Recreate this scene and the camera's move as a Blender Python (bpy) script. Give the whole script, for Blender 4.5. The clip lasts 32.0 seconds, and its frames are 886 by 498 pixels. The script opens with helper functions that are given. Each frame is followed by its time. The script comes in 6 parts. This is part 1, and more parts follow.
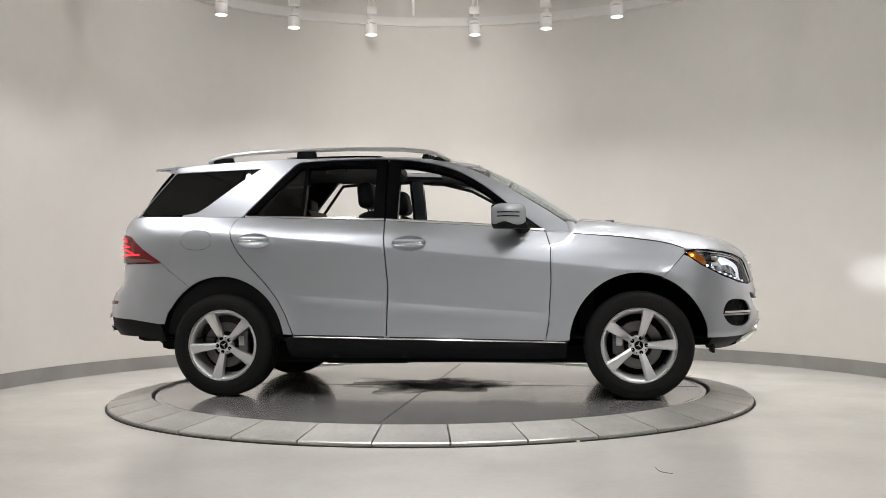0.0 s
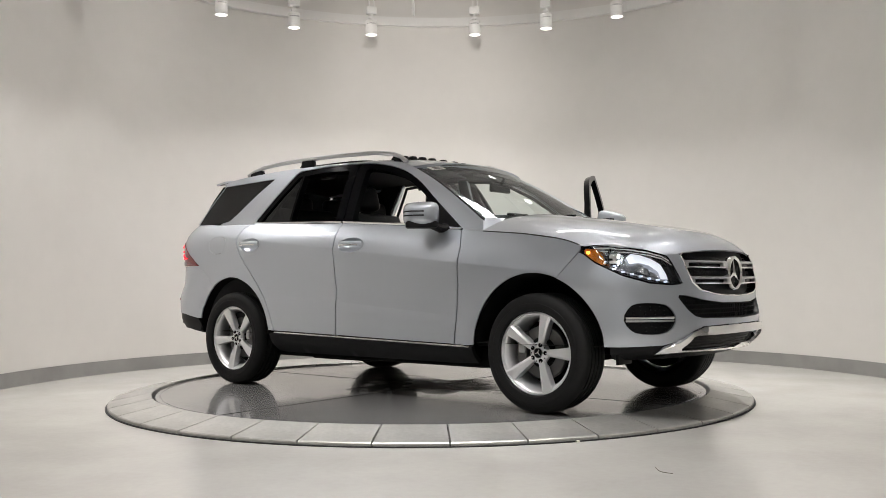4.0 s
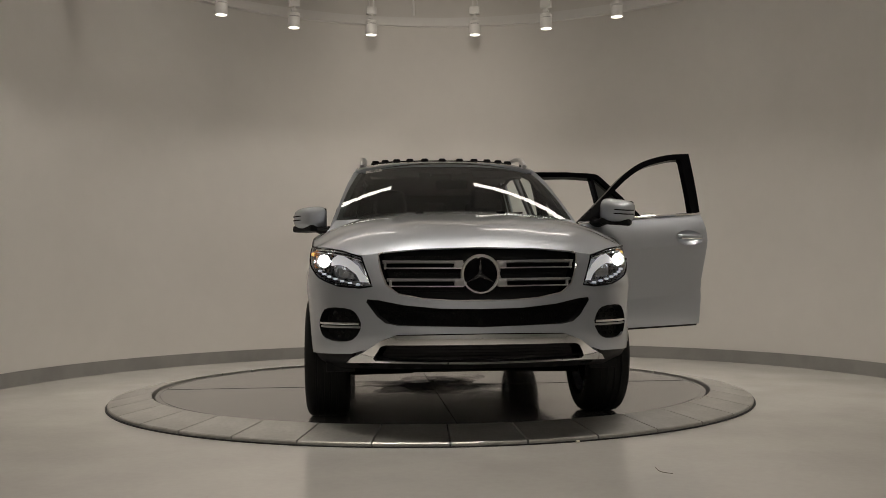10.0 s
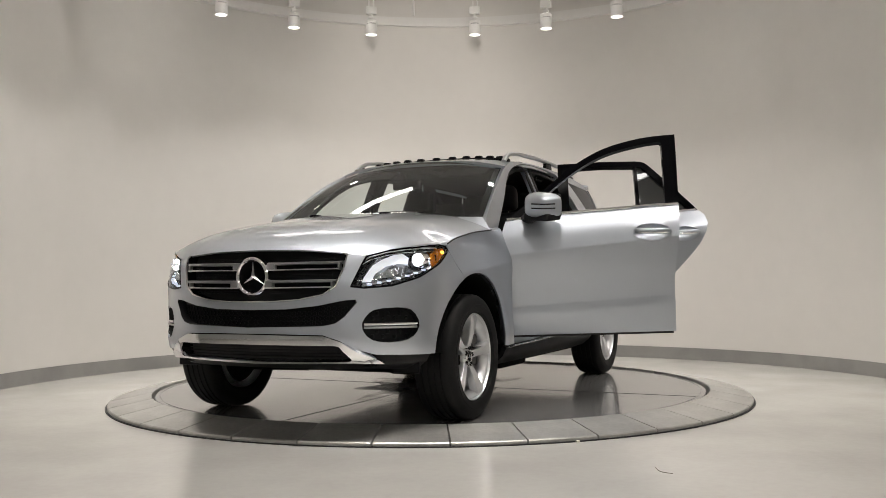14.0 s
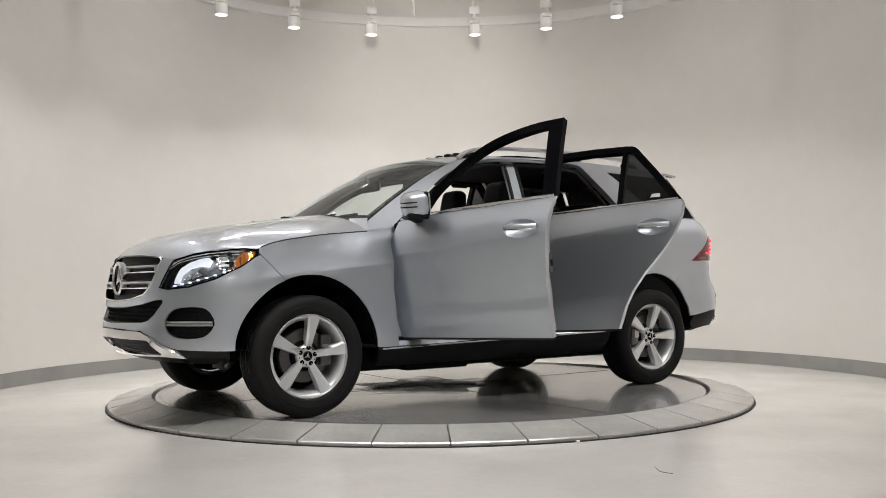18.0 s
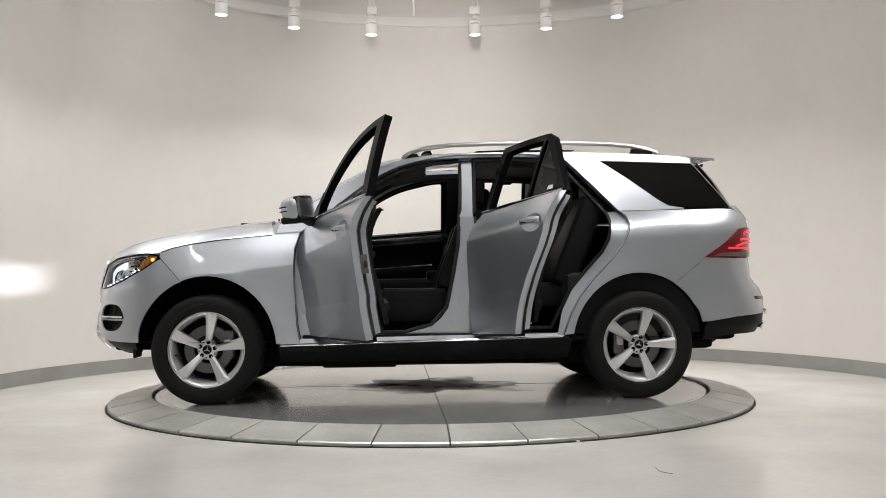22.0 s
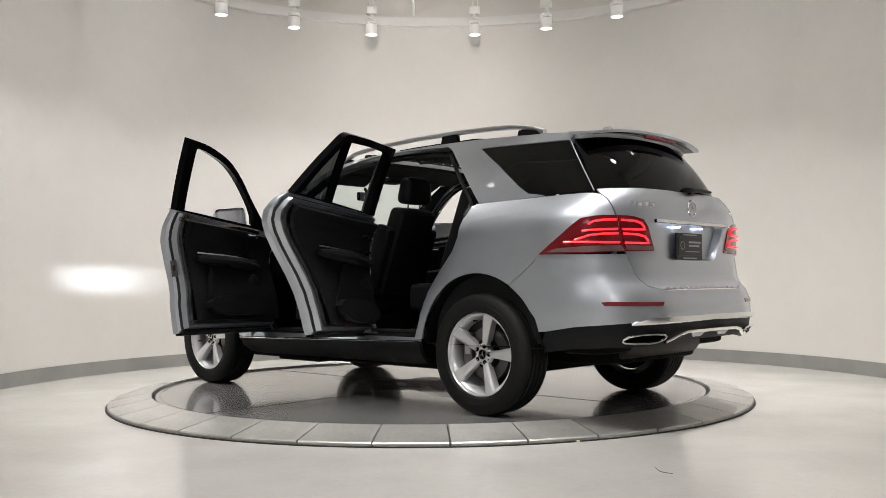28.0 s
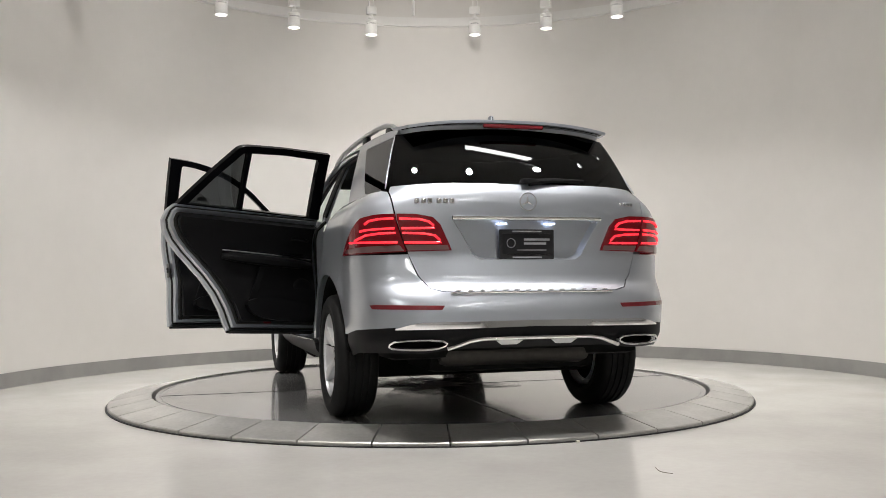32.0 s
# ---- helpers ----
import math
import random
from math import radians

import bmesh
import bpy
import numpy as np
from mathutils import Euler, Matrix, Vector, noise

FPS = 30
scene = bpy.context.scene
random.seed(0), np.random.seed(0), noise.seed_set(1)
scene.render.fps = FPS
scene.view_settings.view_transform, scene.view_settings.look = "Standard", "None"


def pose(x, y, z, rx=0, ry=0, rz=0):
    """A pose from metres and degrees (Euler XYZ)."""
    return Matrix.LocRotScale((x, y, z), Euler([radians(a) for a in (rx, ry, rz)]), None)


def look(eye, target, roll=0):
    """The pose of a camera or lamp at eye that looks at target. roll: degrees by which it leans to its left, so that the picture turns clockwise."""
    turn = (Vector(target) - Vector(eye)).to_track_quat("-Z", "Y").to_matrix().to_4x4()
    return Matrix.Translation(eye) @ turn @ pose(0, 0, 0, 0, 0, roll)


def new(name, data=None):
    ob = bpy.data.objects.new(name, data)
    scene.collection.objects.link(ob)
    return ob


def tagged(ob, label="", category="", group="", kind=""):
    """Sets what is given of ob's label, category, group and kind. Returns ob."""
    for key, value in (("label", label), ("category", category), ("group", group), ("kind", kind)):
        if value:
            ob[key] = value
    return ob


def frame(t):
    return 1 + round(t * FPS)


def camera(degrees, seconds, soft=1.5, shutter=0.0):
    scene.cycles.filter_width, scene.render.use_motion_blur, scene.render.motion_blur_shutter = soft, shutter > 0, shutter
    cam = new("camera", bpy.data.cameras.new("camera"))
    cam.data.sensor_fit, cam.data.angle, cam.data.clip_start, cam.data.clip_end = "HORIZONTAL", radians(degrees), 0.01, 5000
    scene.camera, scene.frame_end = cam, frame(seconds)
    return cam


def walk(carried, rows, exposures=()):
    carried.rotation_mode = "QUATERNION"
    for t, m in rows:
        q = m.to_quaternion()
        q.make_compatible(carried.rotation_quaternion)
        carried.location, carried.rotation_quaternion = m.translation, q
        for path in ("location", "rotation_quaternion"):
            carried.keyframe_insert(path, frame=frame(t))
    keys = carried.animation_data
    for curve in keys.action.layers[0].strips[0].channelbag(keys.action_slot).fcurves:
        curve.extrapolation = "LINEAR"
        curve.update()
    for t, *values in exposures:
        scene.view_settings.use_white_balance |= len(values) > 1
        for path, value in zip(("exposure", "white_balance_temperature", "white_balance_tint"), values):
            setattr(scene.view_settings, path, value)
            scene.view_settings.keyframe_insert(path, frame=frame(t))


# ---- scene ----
from mathutils.geometry import delaunay_2d_cdt

# camera: stands still before the round bay
SECONDS = 32.0
cam = camera(51.07, SECONDS, soft=0.8)
EYE = (0.0, -7.273, 0.804)
CAM_POSE = Matrix.Translation(EYE) @ Matrix.Rotation(-0.0134, 4, "Z") @ pose(0, 0, 0, 90) @ Matrix.Rotation(0.0346, 4, "X") @ Matrix.Rotation(-0.0089, 4, "Z")
EXPOSURE = ((0, 0.0, 6500, 10), (7, 0.0, 6500, 10), (8, 0.0, 6450, 10), (9, -0.22, 6800, 10.3), (9.5, -0.7, 7000, 10.6),
            (10, -1.15, 7250, 11), (11, -0.68, 7250, 11), (12, -0.98, 7350, 11), (13, -0.36, 6900, 10.5), (14, -0.24, 6750, 10.2),
            (14.7, 0.0, 6500, 10), (20, 0.0, 6500, 10), (23, 0.12, 6500, 10), (28, 0.10, 6500, 10), (30, 0.10, 6500, 10), (32, 0.0, 6500, 10))
walk(cam, [(0, CAM_POSE), (SECONDS, CAM_POSE)], EXPOSURE)

# world: a closed showroom, almost no light from outside
world = bpy.data.worlds.new("world")
world.use_nodes = True
world.node_tree.nodes["Background"].inputs[0].default_value = (0.9, 0.93, 1.0, 1)
world.node_tree.nodes["Background"].inputs[1].default_value = 0.02
scene.world = world

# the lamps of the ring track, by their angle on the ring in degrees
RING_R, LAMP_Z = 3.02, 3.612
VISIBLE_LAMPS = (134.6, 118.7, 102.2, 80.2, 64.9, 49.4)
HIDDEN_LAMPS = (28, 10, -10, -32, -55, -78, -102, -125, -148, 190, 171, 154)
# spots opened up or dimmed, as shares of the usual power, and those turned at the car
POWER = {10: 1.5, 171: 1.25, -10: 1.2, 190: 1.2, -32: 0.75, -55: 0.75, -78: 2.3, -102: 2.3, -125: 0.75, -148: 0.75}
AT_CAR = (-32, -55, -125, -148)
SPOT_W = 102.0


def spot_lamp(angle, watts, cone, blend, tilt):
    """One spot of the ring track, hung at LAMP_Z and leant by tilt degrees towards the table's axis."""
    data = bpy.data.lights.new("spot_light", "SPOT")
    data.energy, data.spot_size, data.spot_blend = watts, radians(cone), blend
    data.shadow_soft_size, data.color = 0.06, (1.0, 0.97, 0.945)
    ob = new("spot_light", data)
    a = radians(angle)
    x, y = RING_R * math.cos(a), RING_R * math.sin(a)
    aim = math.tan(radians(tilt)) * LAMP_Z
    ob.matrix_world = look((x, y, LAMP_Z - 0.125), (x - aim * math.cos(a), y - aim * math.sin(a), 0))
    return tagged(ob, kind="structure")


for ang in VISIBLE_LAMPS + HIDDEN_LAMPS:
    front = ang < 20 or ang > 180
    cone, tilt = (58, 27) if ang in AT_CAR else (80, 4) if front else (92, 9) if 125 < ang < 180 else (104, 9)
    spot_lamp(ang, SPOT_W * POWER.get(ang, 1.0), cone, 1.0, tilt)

# an added spot, unseen in the hall and without fitting, brightens the round wall's middle
data = bpy.data.lights.new("wall_fill", "SPOT")
data.energy, data.spot_size, data.spot_blend, data.shadow_soft_size, data.color = 1350.0, radians(22), 1.0, 0.6, (1.0, 0.95, 0.90)
wall_fill = new("wall_fill", data)
wall_fill.matrix_world = look((0.1, -6.6, 3.3), (0.0, 3.7, 3.05))
tagged(wall_fill, kind="structure")

# the linear ceiling lights over the table and in the hall behind the camera: x, y, z, sizes along x and y
HALL_LIGHTS = ((-1.5, 1.15, 4.22, 1.6, 0.16), (1.5, 1.15, 4.22, 1.6, 0.16), (1.25, -2.3, 4.22, 1.3, 0.16),
               (-2.6, -7.0, 3.6, 0.26, 2.4), (2.6, -7.0, 3.6, 0.26, 2.4), (0.0, -11.0, 3.6, 2.4, 0.26))


# ---------------------------------------------------------------- materials
def mat(name, color, rough=0.5, metal=0.0, grain=0.0, scale=30.0, bump=0.0, coat=0.0, spec=0.5, two=None, two_scale=2.0, two_low=0.45, two_high=0.65,
        emit=None, emit_power=0.0, rough_var=0.0, objvar=0.0, axis=(1, 1, 1), coat_rough=0.04):
    """A procedural surface: base colour varied by fine grain and by a broad second tone, with relief."""
    m = bpy.data.materials.new(name)
    m.use_nodes = True
    nt = m.node_tree
    bs = nt.nodes["Principled BSDF"]
    bs.inputs["Base Color"].default_value = (*color, 1)
    bs.inputs["Roughness"].default_value = rough
    bs.inputs["Metallic"].default_value = metal
    bs.inputs["Specular IOR Level"].default_value = spec
    bs.inputs["Coat Weight"].default_value = coat
    bs.inputs["Coat Roughness"].default_value = coat_rough
    if emit:
        bs.inputs["Emission Color"].default_value = (*emit, 1)
        bs.inputs["Emission Strength"].default_value = emit_power
    if not (grain or bump or two or rough_var or objvar):
        return m
    tc = nt.nodes.new("ShaderNodeTexCoord")
    mp = nt.nodes.new("ShaderNodeMapping")
    mp.inputs["Scale"].default_value = axis
    nt.links.new(tc.outputs["Object"], mp.inputs[0])
    fine = nt.nodes.new("ShaderNodeTexNoise")
    fine.inputs["Scale"].default_value, fine.inputs["Detail"].default_value = scale, 6
    nt.links.new(mp.outputs[0], fine.inputs["Vector"])
    source = None
    if two:
        broad = nt.nodes.new("ShaderNodeTexNoise")
        broad.inputs["Scale"].default_value, broad.inputs["Detail"].default_value = two_scale, 5
        nt.links.new(mp.outputs[0], broad.inputs["Vector"])
        ramp = nt.nodes.new("ShaderNodeValToRGB")
        ramp.color_ramp.elements[0].position, ramp.color_ramp.elements[1].position = two_low, two_high
        ramp.color_ramp.elements[0].color, ramp.color_ramp.elements[1].color = (*color, 1), (*two, 1)
        nt.links.new(broad.outputs["Fac"], ramp.inputs[0])
        source = ramp.outputs[0]
    for amount, out in ((grain, fine.outputs["Fac"]), (objvar, None)):
        if not amount:
            continue
        if out is None:
            info = nt.nodes.new("ShaderNodeObjectInfo")
            out = info.outputs["Random"]
        rng = nt.nodes.new("ShaderNodeMapRange")
        rng.inputs["To Min"].default_value, rng.inputs["To Max"].default_value = 1 - amount, 1 + amount
        nt.links.new(out, rng.inputs["Value"])
        mul = nt.nodes.new("ShaderNodeVectorMath")
        mul.operation = "MULTIPLY"
        if source:
            nt.links.new(source, mul.inputs[0])
        else:
            mul.inputs[0].default_value = color
        nt.links.new(rng.outputs[0], mul.inputs[1])
        source = mul.outputs[0]
    if source:
        nt.links.new(source, bs.inputs["Base Color"])
    if rough_var:
        rng = nt.nodes.new("ShaderNodeMapRange")
        rng.inputs["To Min"].default_value, rng.inputs["To Max"].default_value = max(0.02, rough - rough_var), min(1, rough + rough_var)
        other = nt.nodes.new("ShaderNodeTexNoise")
        other.inputs["Scale"].default_value, other.inputs["Detail"].default_value = two_scale * 1.7, 4
        nt.links.new(mp.outputs[0], other.inputs["Vector"])
        nt.links.new(other.outputs["Fac"], rng.inputs["Value"])
        nt.links.new(rng.outputs[0], bs.inputs["Roughness"])
    if bump:
        bp = nt.nodes.new("ShaderNodeBump")
        bp.inputs["Strength"].default_value, bp.inputs["Distance"].default_value = 1.0, bump
        nt.links.new(fine.outputs["Fac"], bp.inputs["Height"])
        nt.links.new(bp.outputs[0], bs.inputs["Normal"])
    return m


def glass(name, tint, rough=0.0, base=0.05, rise=4.5, top=0.85):
    """Clear or tinted sheet glass: sees straight through, mirrors by its own Fresnel."""
    m = bpy.data.materials.new(name)
    m.use_nodes = True
    nt = m.node_tree
    nt.nodes.remove(nt.nodes["Principled BSDF"])
    out = nt.nodes["Material Output"]
    clear, gloss, mix, lay, power, level = (nt.nodes.new(k) for k in ("ShaderNodeBsdfTransparent", "ShaderNodeBsdfGlossy", "ShaderNodeMixShader", "ShaderNodeLayerWeight", "ShaderNodeMath", "ShaderNodeMath"))
    clear.inputs[0].default_value = (*tint, 1)
    gloss.inputs["Color"].default_value = (0.95, 0.97, 1, 1)
    gloss.inputs["Roughness"].default_value = rough
    lay.inputs["Blend"].default_value = 0.5
    power.operation, power.inputs[1].default_value = "POWER", rise
    level.operation, level.inputs[1].default_value, level.inputs[2].default_value = "MULTIPLY_ADD", top, base
    nt.links.new(lay.outputs["Facing"], power.inputs[0])
    nt.links.new(power.outputs[0], level.inputs[0])
    nt.links.new(level.outputs[0], mix.inputs[0])
    nt.links.new(clear.outputs[0], mix.inputs[1])
    nt.links.new(gloss.outputs[0], mix.inputs[2])
    nt.links.new(mix.outputs[0], out.inputs[0])
    return m


WALL_PAINT = mat("wall_paint", (0.75, 0.73, 0.70), 0.62, grain=0.025, scale=7, bump=0.0006, two=(0.725, 0.705, 0.675), two_scale=0.9, spec=0.3)
CEILING_PAINT = mat("ceiling_paint", (0.72, 0.70, 0.68), 0.8, grain=0.02, scale=9)
HALL_PAINT = mat("hall_paint", (0.68, 0.675, 0.665), 0.7, grain=0.03, scale=5)
SKIRTING = mat("skirting_vinyl", (0.30, 0.295, 0.285), 0.45, grain=0.05, scale=14, two=(0.26, 0.255, 0.25), two_scale=3)
FLOOR_MAT = mat("polished_concrete", (0.69, 0.672, 0.638), 0.21, grain=0.05, scale=26, two=(0.63, 0.613, 0.58), two_scale=1.3, rough_var=0.06, bump=0.00015, coat=0.5, coat_rough=0.15)
DISC_MAT = mat("turntable_plate", (0.28, 0.278, 0.275), 0.17, grain=0.06, scale=22, two=(0.215, 0.213, 0.21), two_scale=1.1, two_low=0.3, two_high=0.75, rough_var=0.05, metal=0.25, coat=0.4, coat_rough=0.06)
PATCH_MAT = mat("oil_stain", (0.03, 0.029, 0.027), 0.75, grain=0.15, scale=9, spec=0.12)


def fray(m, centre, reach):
    """Gives a patch its own broken outline: thick at its centre, in specks towards its edge."""
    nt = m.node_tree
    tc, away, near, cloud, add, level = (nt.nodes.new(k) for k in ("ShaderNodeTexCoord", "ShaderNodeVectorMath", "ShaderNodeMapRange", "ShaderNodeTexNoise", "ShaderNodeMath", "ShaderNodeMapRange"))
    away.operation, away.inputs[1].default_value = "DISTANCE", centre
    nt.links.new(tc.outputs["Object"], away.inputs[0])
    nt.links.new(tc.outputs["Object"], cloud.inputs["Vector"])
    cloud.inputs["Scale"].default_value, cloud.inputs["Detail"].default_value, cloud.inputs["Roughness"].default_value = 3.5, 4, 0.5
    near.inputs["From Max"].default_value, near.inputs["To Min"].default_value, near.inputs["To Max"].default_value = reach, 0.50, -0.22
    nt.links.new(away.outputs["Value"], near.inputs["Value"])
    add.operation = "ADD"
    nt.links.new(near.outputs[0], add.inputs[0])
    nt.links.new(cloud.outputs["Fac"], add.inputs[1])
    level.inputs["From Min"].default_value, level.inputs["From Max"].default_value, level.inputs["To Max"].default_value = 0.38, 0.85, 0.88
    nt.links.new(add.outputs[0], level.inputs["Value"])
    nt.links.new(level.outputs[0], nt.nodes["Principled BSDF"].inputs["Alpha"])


fray(PATCH_MAT, (0.02, 0.0, 0.0), 0.85)
STONE_MAT = mat("ring_plate", (0.57, 0.56, 0.535), 0.36, grain=0.14, scale=45, two=(0.38, 0.373, 0.355), two_scale=3.5, two_low=0.4, two_high=0.8, rough_var=0.08, bump=0.0002, objvar=0.07, metal=0.55)
DARK_GAP = mat("dark_gap", (0.018, 0.018, 0.018), 0.8, grain=0.2, scale=30)
TRIM_METAL = mat("trim_steel", (0.42, 0.41, 0.40), 0.35, metal=0.7, grain=0.1, scale=40)
LAMP_WHITE = mat("lamp_white", (0.80, 0.79, 0.77), 0.4, grain=0.02, scale=30)
LAMP_GLOW = mat("lamp_glow", (1, 1, 1), 0.4, emit=(1.0, 0.97, 0.9), emit_power=8)
STRIP_GLOW = mat("strip_glow", (1, 1, 1), 0.4, emit=(1.0, 0.98, 0.95), emit_power=21)

PAINT = mat("silver_paint", (0.53, 0.566, 0.622), 0.38, metal=0.85, grain=0.05, scale=700, coat=1.0, coat_rough=0.012)
BLACK_PLASTIC = mat("black_plastic", (0.007, 0.007, 0.008), 0.48, spec=0.18, grain=0.15, scale=160, bump=0.0002)
GLOSS_BLACK = mat("gloss_black", (0.004, 0.004, 0.005), 0.14, spec=0.06)
MESH_BLACK = mat("mesh_black", (0.008, 0.008, 0.009), 0.45, spec=0.25)
CHROME = mat("chrome", (0.90, 0.90, 0.91), 0.08, metal=1.0)
SATIN_METAL = mat("satin_metal", (0.56, 0.56, 0.57), 0.32, metal=1.0, grain=0.03, scale=60)
ALLOY = mat("alloy_wheel", (0.78, 0.785, 0.80), 0.33, metal=0.7, coat=0.5, grain=0.02, scale=80)
TYRE = mat("tyre_rubber", (0.009, 0.009, 0.009), 0.65, spec=0.2, grain=0.2, scale=60, bump=0.0006)
DISC_STEEL = mat("brake_steel", (0.15, 0.147, 0.145), 0.4, metal=0.9, grain=0.1, scale=50)
UNDER = mat("underbody", (0.006, 0.006, 0.006), 0.8, spec=0.1, grain=0.3, scale=20)
LEATHER = mat("black_leather", (0.009, 0.009, 0.010), 0.5, spec=0.14, grain=0.12, scale=200, bump=0.0004)
SOFT_TRIM = mat("black_trim", (0.008, 0.008, 0.009), 0.55, spec=0.14, grain=0.1, scale=240, bump=0.0003)
CARPET = mat("black_carpet", (0.018, 0.018, 0.019), 0.95, grain=0.3, scale=150, bump=0.001)
HEADLINER = mat("headliner_cloth", (0.02, 0.02, 0.02), 0.9, grain=0.1, scale=200)
SEAL = mat("rubber_seal", (0.010, 0.010, 0.010), 0.6)
GLASS_CLEAR = glass("clear_glass", (0.78, 0.86, 0.84))
GLASS_DARK = glass("privacy_glass", (0.055, 0.06, 0.062), base=0.05, rise=5.0, top=0.6)
LENS_CLEAR = glass("lens_glass", (0.93, 0.95, 0.97))
RED_LENS = mat("red_lens", (0.10, 0.003, 0.006), 0.10, coat=0.35, grain=0.1, scale=120, emit=(1.0, 0.012, 0.03), emit_power=0.035)
RED_GLOW = mat("red_glow", (0.6, 0.01, 0.015), 0.2, emit=(1.0, 0.022, 0.04), emit_power=1.5)
RED_DARK = mat("dark_red_reflector", (0.16, 0.012, 0.018), 0.25, coat=0.5)
TAIL_SMOKE = mat("tail_smoke_lens", (0.16, 0.09, 0.09), 0.15, coat=0.6)
AMBER = mat("amber_reflector", (0.52, 0.15, 0.008), 0.2, coat=0.6, grain=0.25, scale=45)
AMBER_BULB = mat("amber_bulb", (0.9, 0.4, 0.05), 0.2, emit=(1, 0.48, 0.06), emit_power=3.0)
BEAM = mat("headlamp_beam", (1, 1, 1), 0.3, emit=(0.93, 0.95, 1.0), emit_power=30000)
SILENCER_STEEL = mat("silencer_steel", (0.05, 0.047, 0.043), 0.55, metal=0.7, grain=0.3, scale=25)
PROJECTOR = mat("projector_lens", (1, 1, 1), 0.3, emit=(0.92, 0.95, 1.0), emit_power=30)
DRL = mat("daytime_strip", (1, 1, 1), 0.3, emit=(0.62, 0.74, 1.0), emit_power=1.0)
LAMP_BUCKET = mat("lamp_bucket", (0.72, 0.73, 0.75), 0.16, metal=0.95)
LAMP_GUIDE = mat("lamp_light_guide", (0.85, 0.86, 0.88), 0.25, metal=0.5, emit=(0.90, 0.93, 1.0), emit_power=0.75)
LAMP_GREY = mat("lamp_grey", (0.42, 0.43, 0.45), 0.2, metal=0.95, grain=0.15, scale=28)
PLATE_BLACK = mat("plate_black", (0.012, 0.012, 0.014), 0.3)
PLATE_GREY = mat("plate_grey", (0.035, 0.035, 0.037), 0.4, metal=0.3)
PLATE_LIGHT = mat("plate_light", (1, 1, 1), 0.4, emit=(0.62, 0.72, 1.0), emit_power=6)
PLATE_INK = mat("plate_ink", (0.33, 0.33, 0.35), 0.5)
PAPER = mat("paper_label", (0.8, 0.8, 0.78), 0.7)
INK = mat("ink", (0.05, 0.05, 0.06), 0.7)
DARK_WOOD = mat("dark_wood", (0.035, 0.022, 0.016), 0.2, coat=0.6, grain=0.3, scale=60, axis=(1, 1, 8))
MIRROR = mat("mirror_glass", (0.5, 0.52, 0.53), 0.3, metal=1.0)


# ---------------------------------------------------------------- mesh tools
def part(name, geo, material, parent=None, label="", angle=35, smooth=True):
    """Links vertices and faces (or a bmesh) as one mesh object under parent."""
    me = bpy.data.meshes.new(name)
    if isinstance(geo, tuple):
        me.from_pydata([tuple(v) for v in geo[0]], [], [tuple(f) for f in geo[1]])
        me.update()
    else:
        geo.to_mesh(me)
        geo.free()
    for m in material if isinstance(material, (list, tuple)) else (material,):
        me.materials.append(m)
    if smooth:
        me.shade_smooth()
        me.set_sharp_from_angle(angle=radians(angle))
    ob = new(name, me)
    if parent:
        ob.parent = parent
    return tagged(ob, label) if label else ob


def merge(*geos):
    V, F = [], []
    for v, f in geos:
        n = len(V)
        V += [tuple(p) for p in v]
        F += [tuple(i + n for i in q) for q in f]
    return V, F


def flip(geo):
    return geo[0], [tuple(reversed(f)) for f in geo[1]]


def mirrored(geo):
    """The same piece on the car's other side."""
    return [(p[0], -p[1], p[2]) for p in geo[0]], [tuple(reversed(f)) for f in geo[1]]


def moved(geo, m):
    return [tuple(m @ Vector(p)) for p in geo[0]], geo[1]


def both(geo):
    """A half piece and its mirror, welded on the centre line."""
    V, F = merge(geo, mirrored(geo))
    bm = bmesh.new()
    vs = [bm.verts.new(p) for p in V]
    for f in F:
        try:
            bm.faces.new([vs[i] for i in f])
        except ValueError:
            pass
    bmesh.ops.remove_doubles(bm, verts=bm.verts, dist=0.0015)
    return bm


def grid(rows, closed_u=False, closed_v=False):
    """Quads over rows of points; closed_u joins each row's ends, closed_v the last row to the first."""
    n, k = len(rows), len(rows[0])
    V = [p for r in rows for p in r]
    F = []
    for i in range(n if closed_v else n - 1):
        for j in range(k if closed_u else k - 1):
            a, b = i, (i + 1) % n
            c, d = j, (j + 1) % k
            F.append((a * k + c, a * k + d, b * k + d, b * k + c))
    return V, F


def tube(path, radius, n=8, closed=False, flat=1.0, caps=True, up=(0, 0, 1)):
    """A bar of round or flattened section swept along a path. radius: one number or one a point."""
    P = [Vector(p) for p in path]
    rows = []
    for i, p in enumerate(P):
        a, b = P[i - 1] if i or closed else P[0], P[(i + 1) % len(P)] if i < len(P) - 1 or closed else P[-1]
        t = (b - a).normalized()
        side = t.cross(Vector(up))
        side = side.normalized() if side.length > 1e-4 else t.orthogonal().normalized()
        nor = side.cross(t)
        r = radius[i] if isinstance(radius, (list, tuple)) else radius
        rows.append([tuple(p + side * (math.cos(2 * math.pi * k / n) * r * flat) + nor * (math.sin(2 * math.pi * k / n) * r)) for k in range(n)])
    V, F = grid(rows, True, closed)
    if caps and not closed:
        F.append(tuple(range(n)))
        F.append(tuple(reversed(range(len(V) - n, len(V)))))
    return V, F


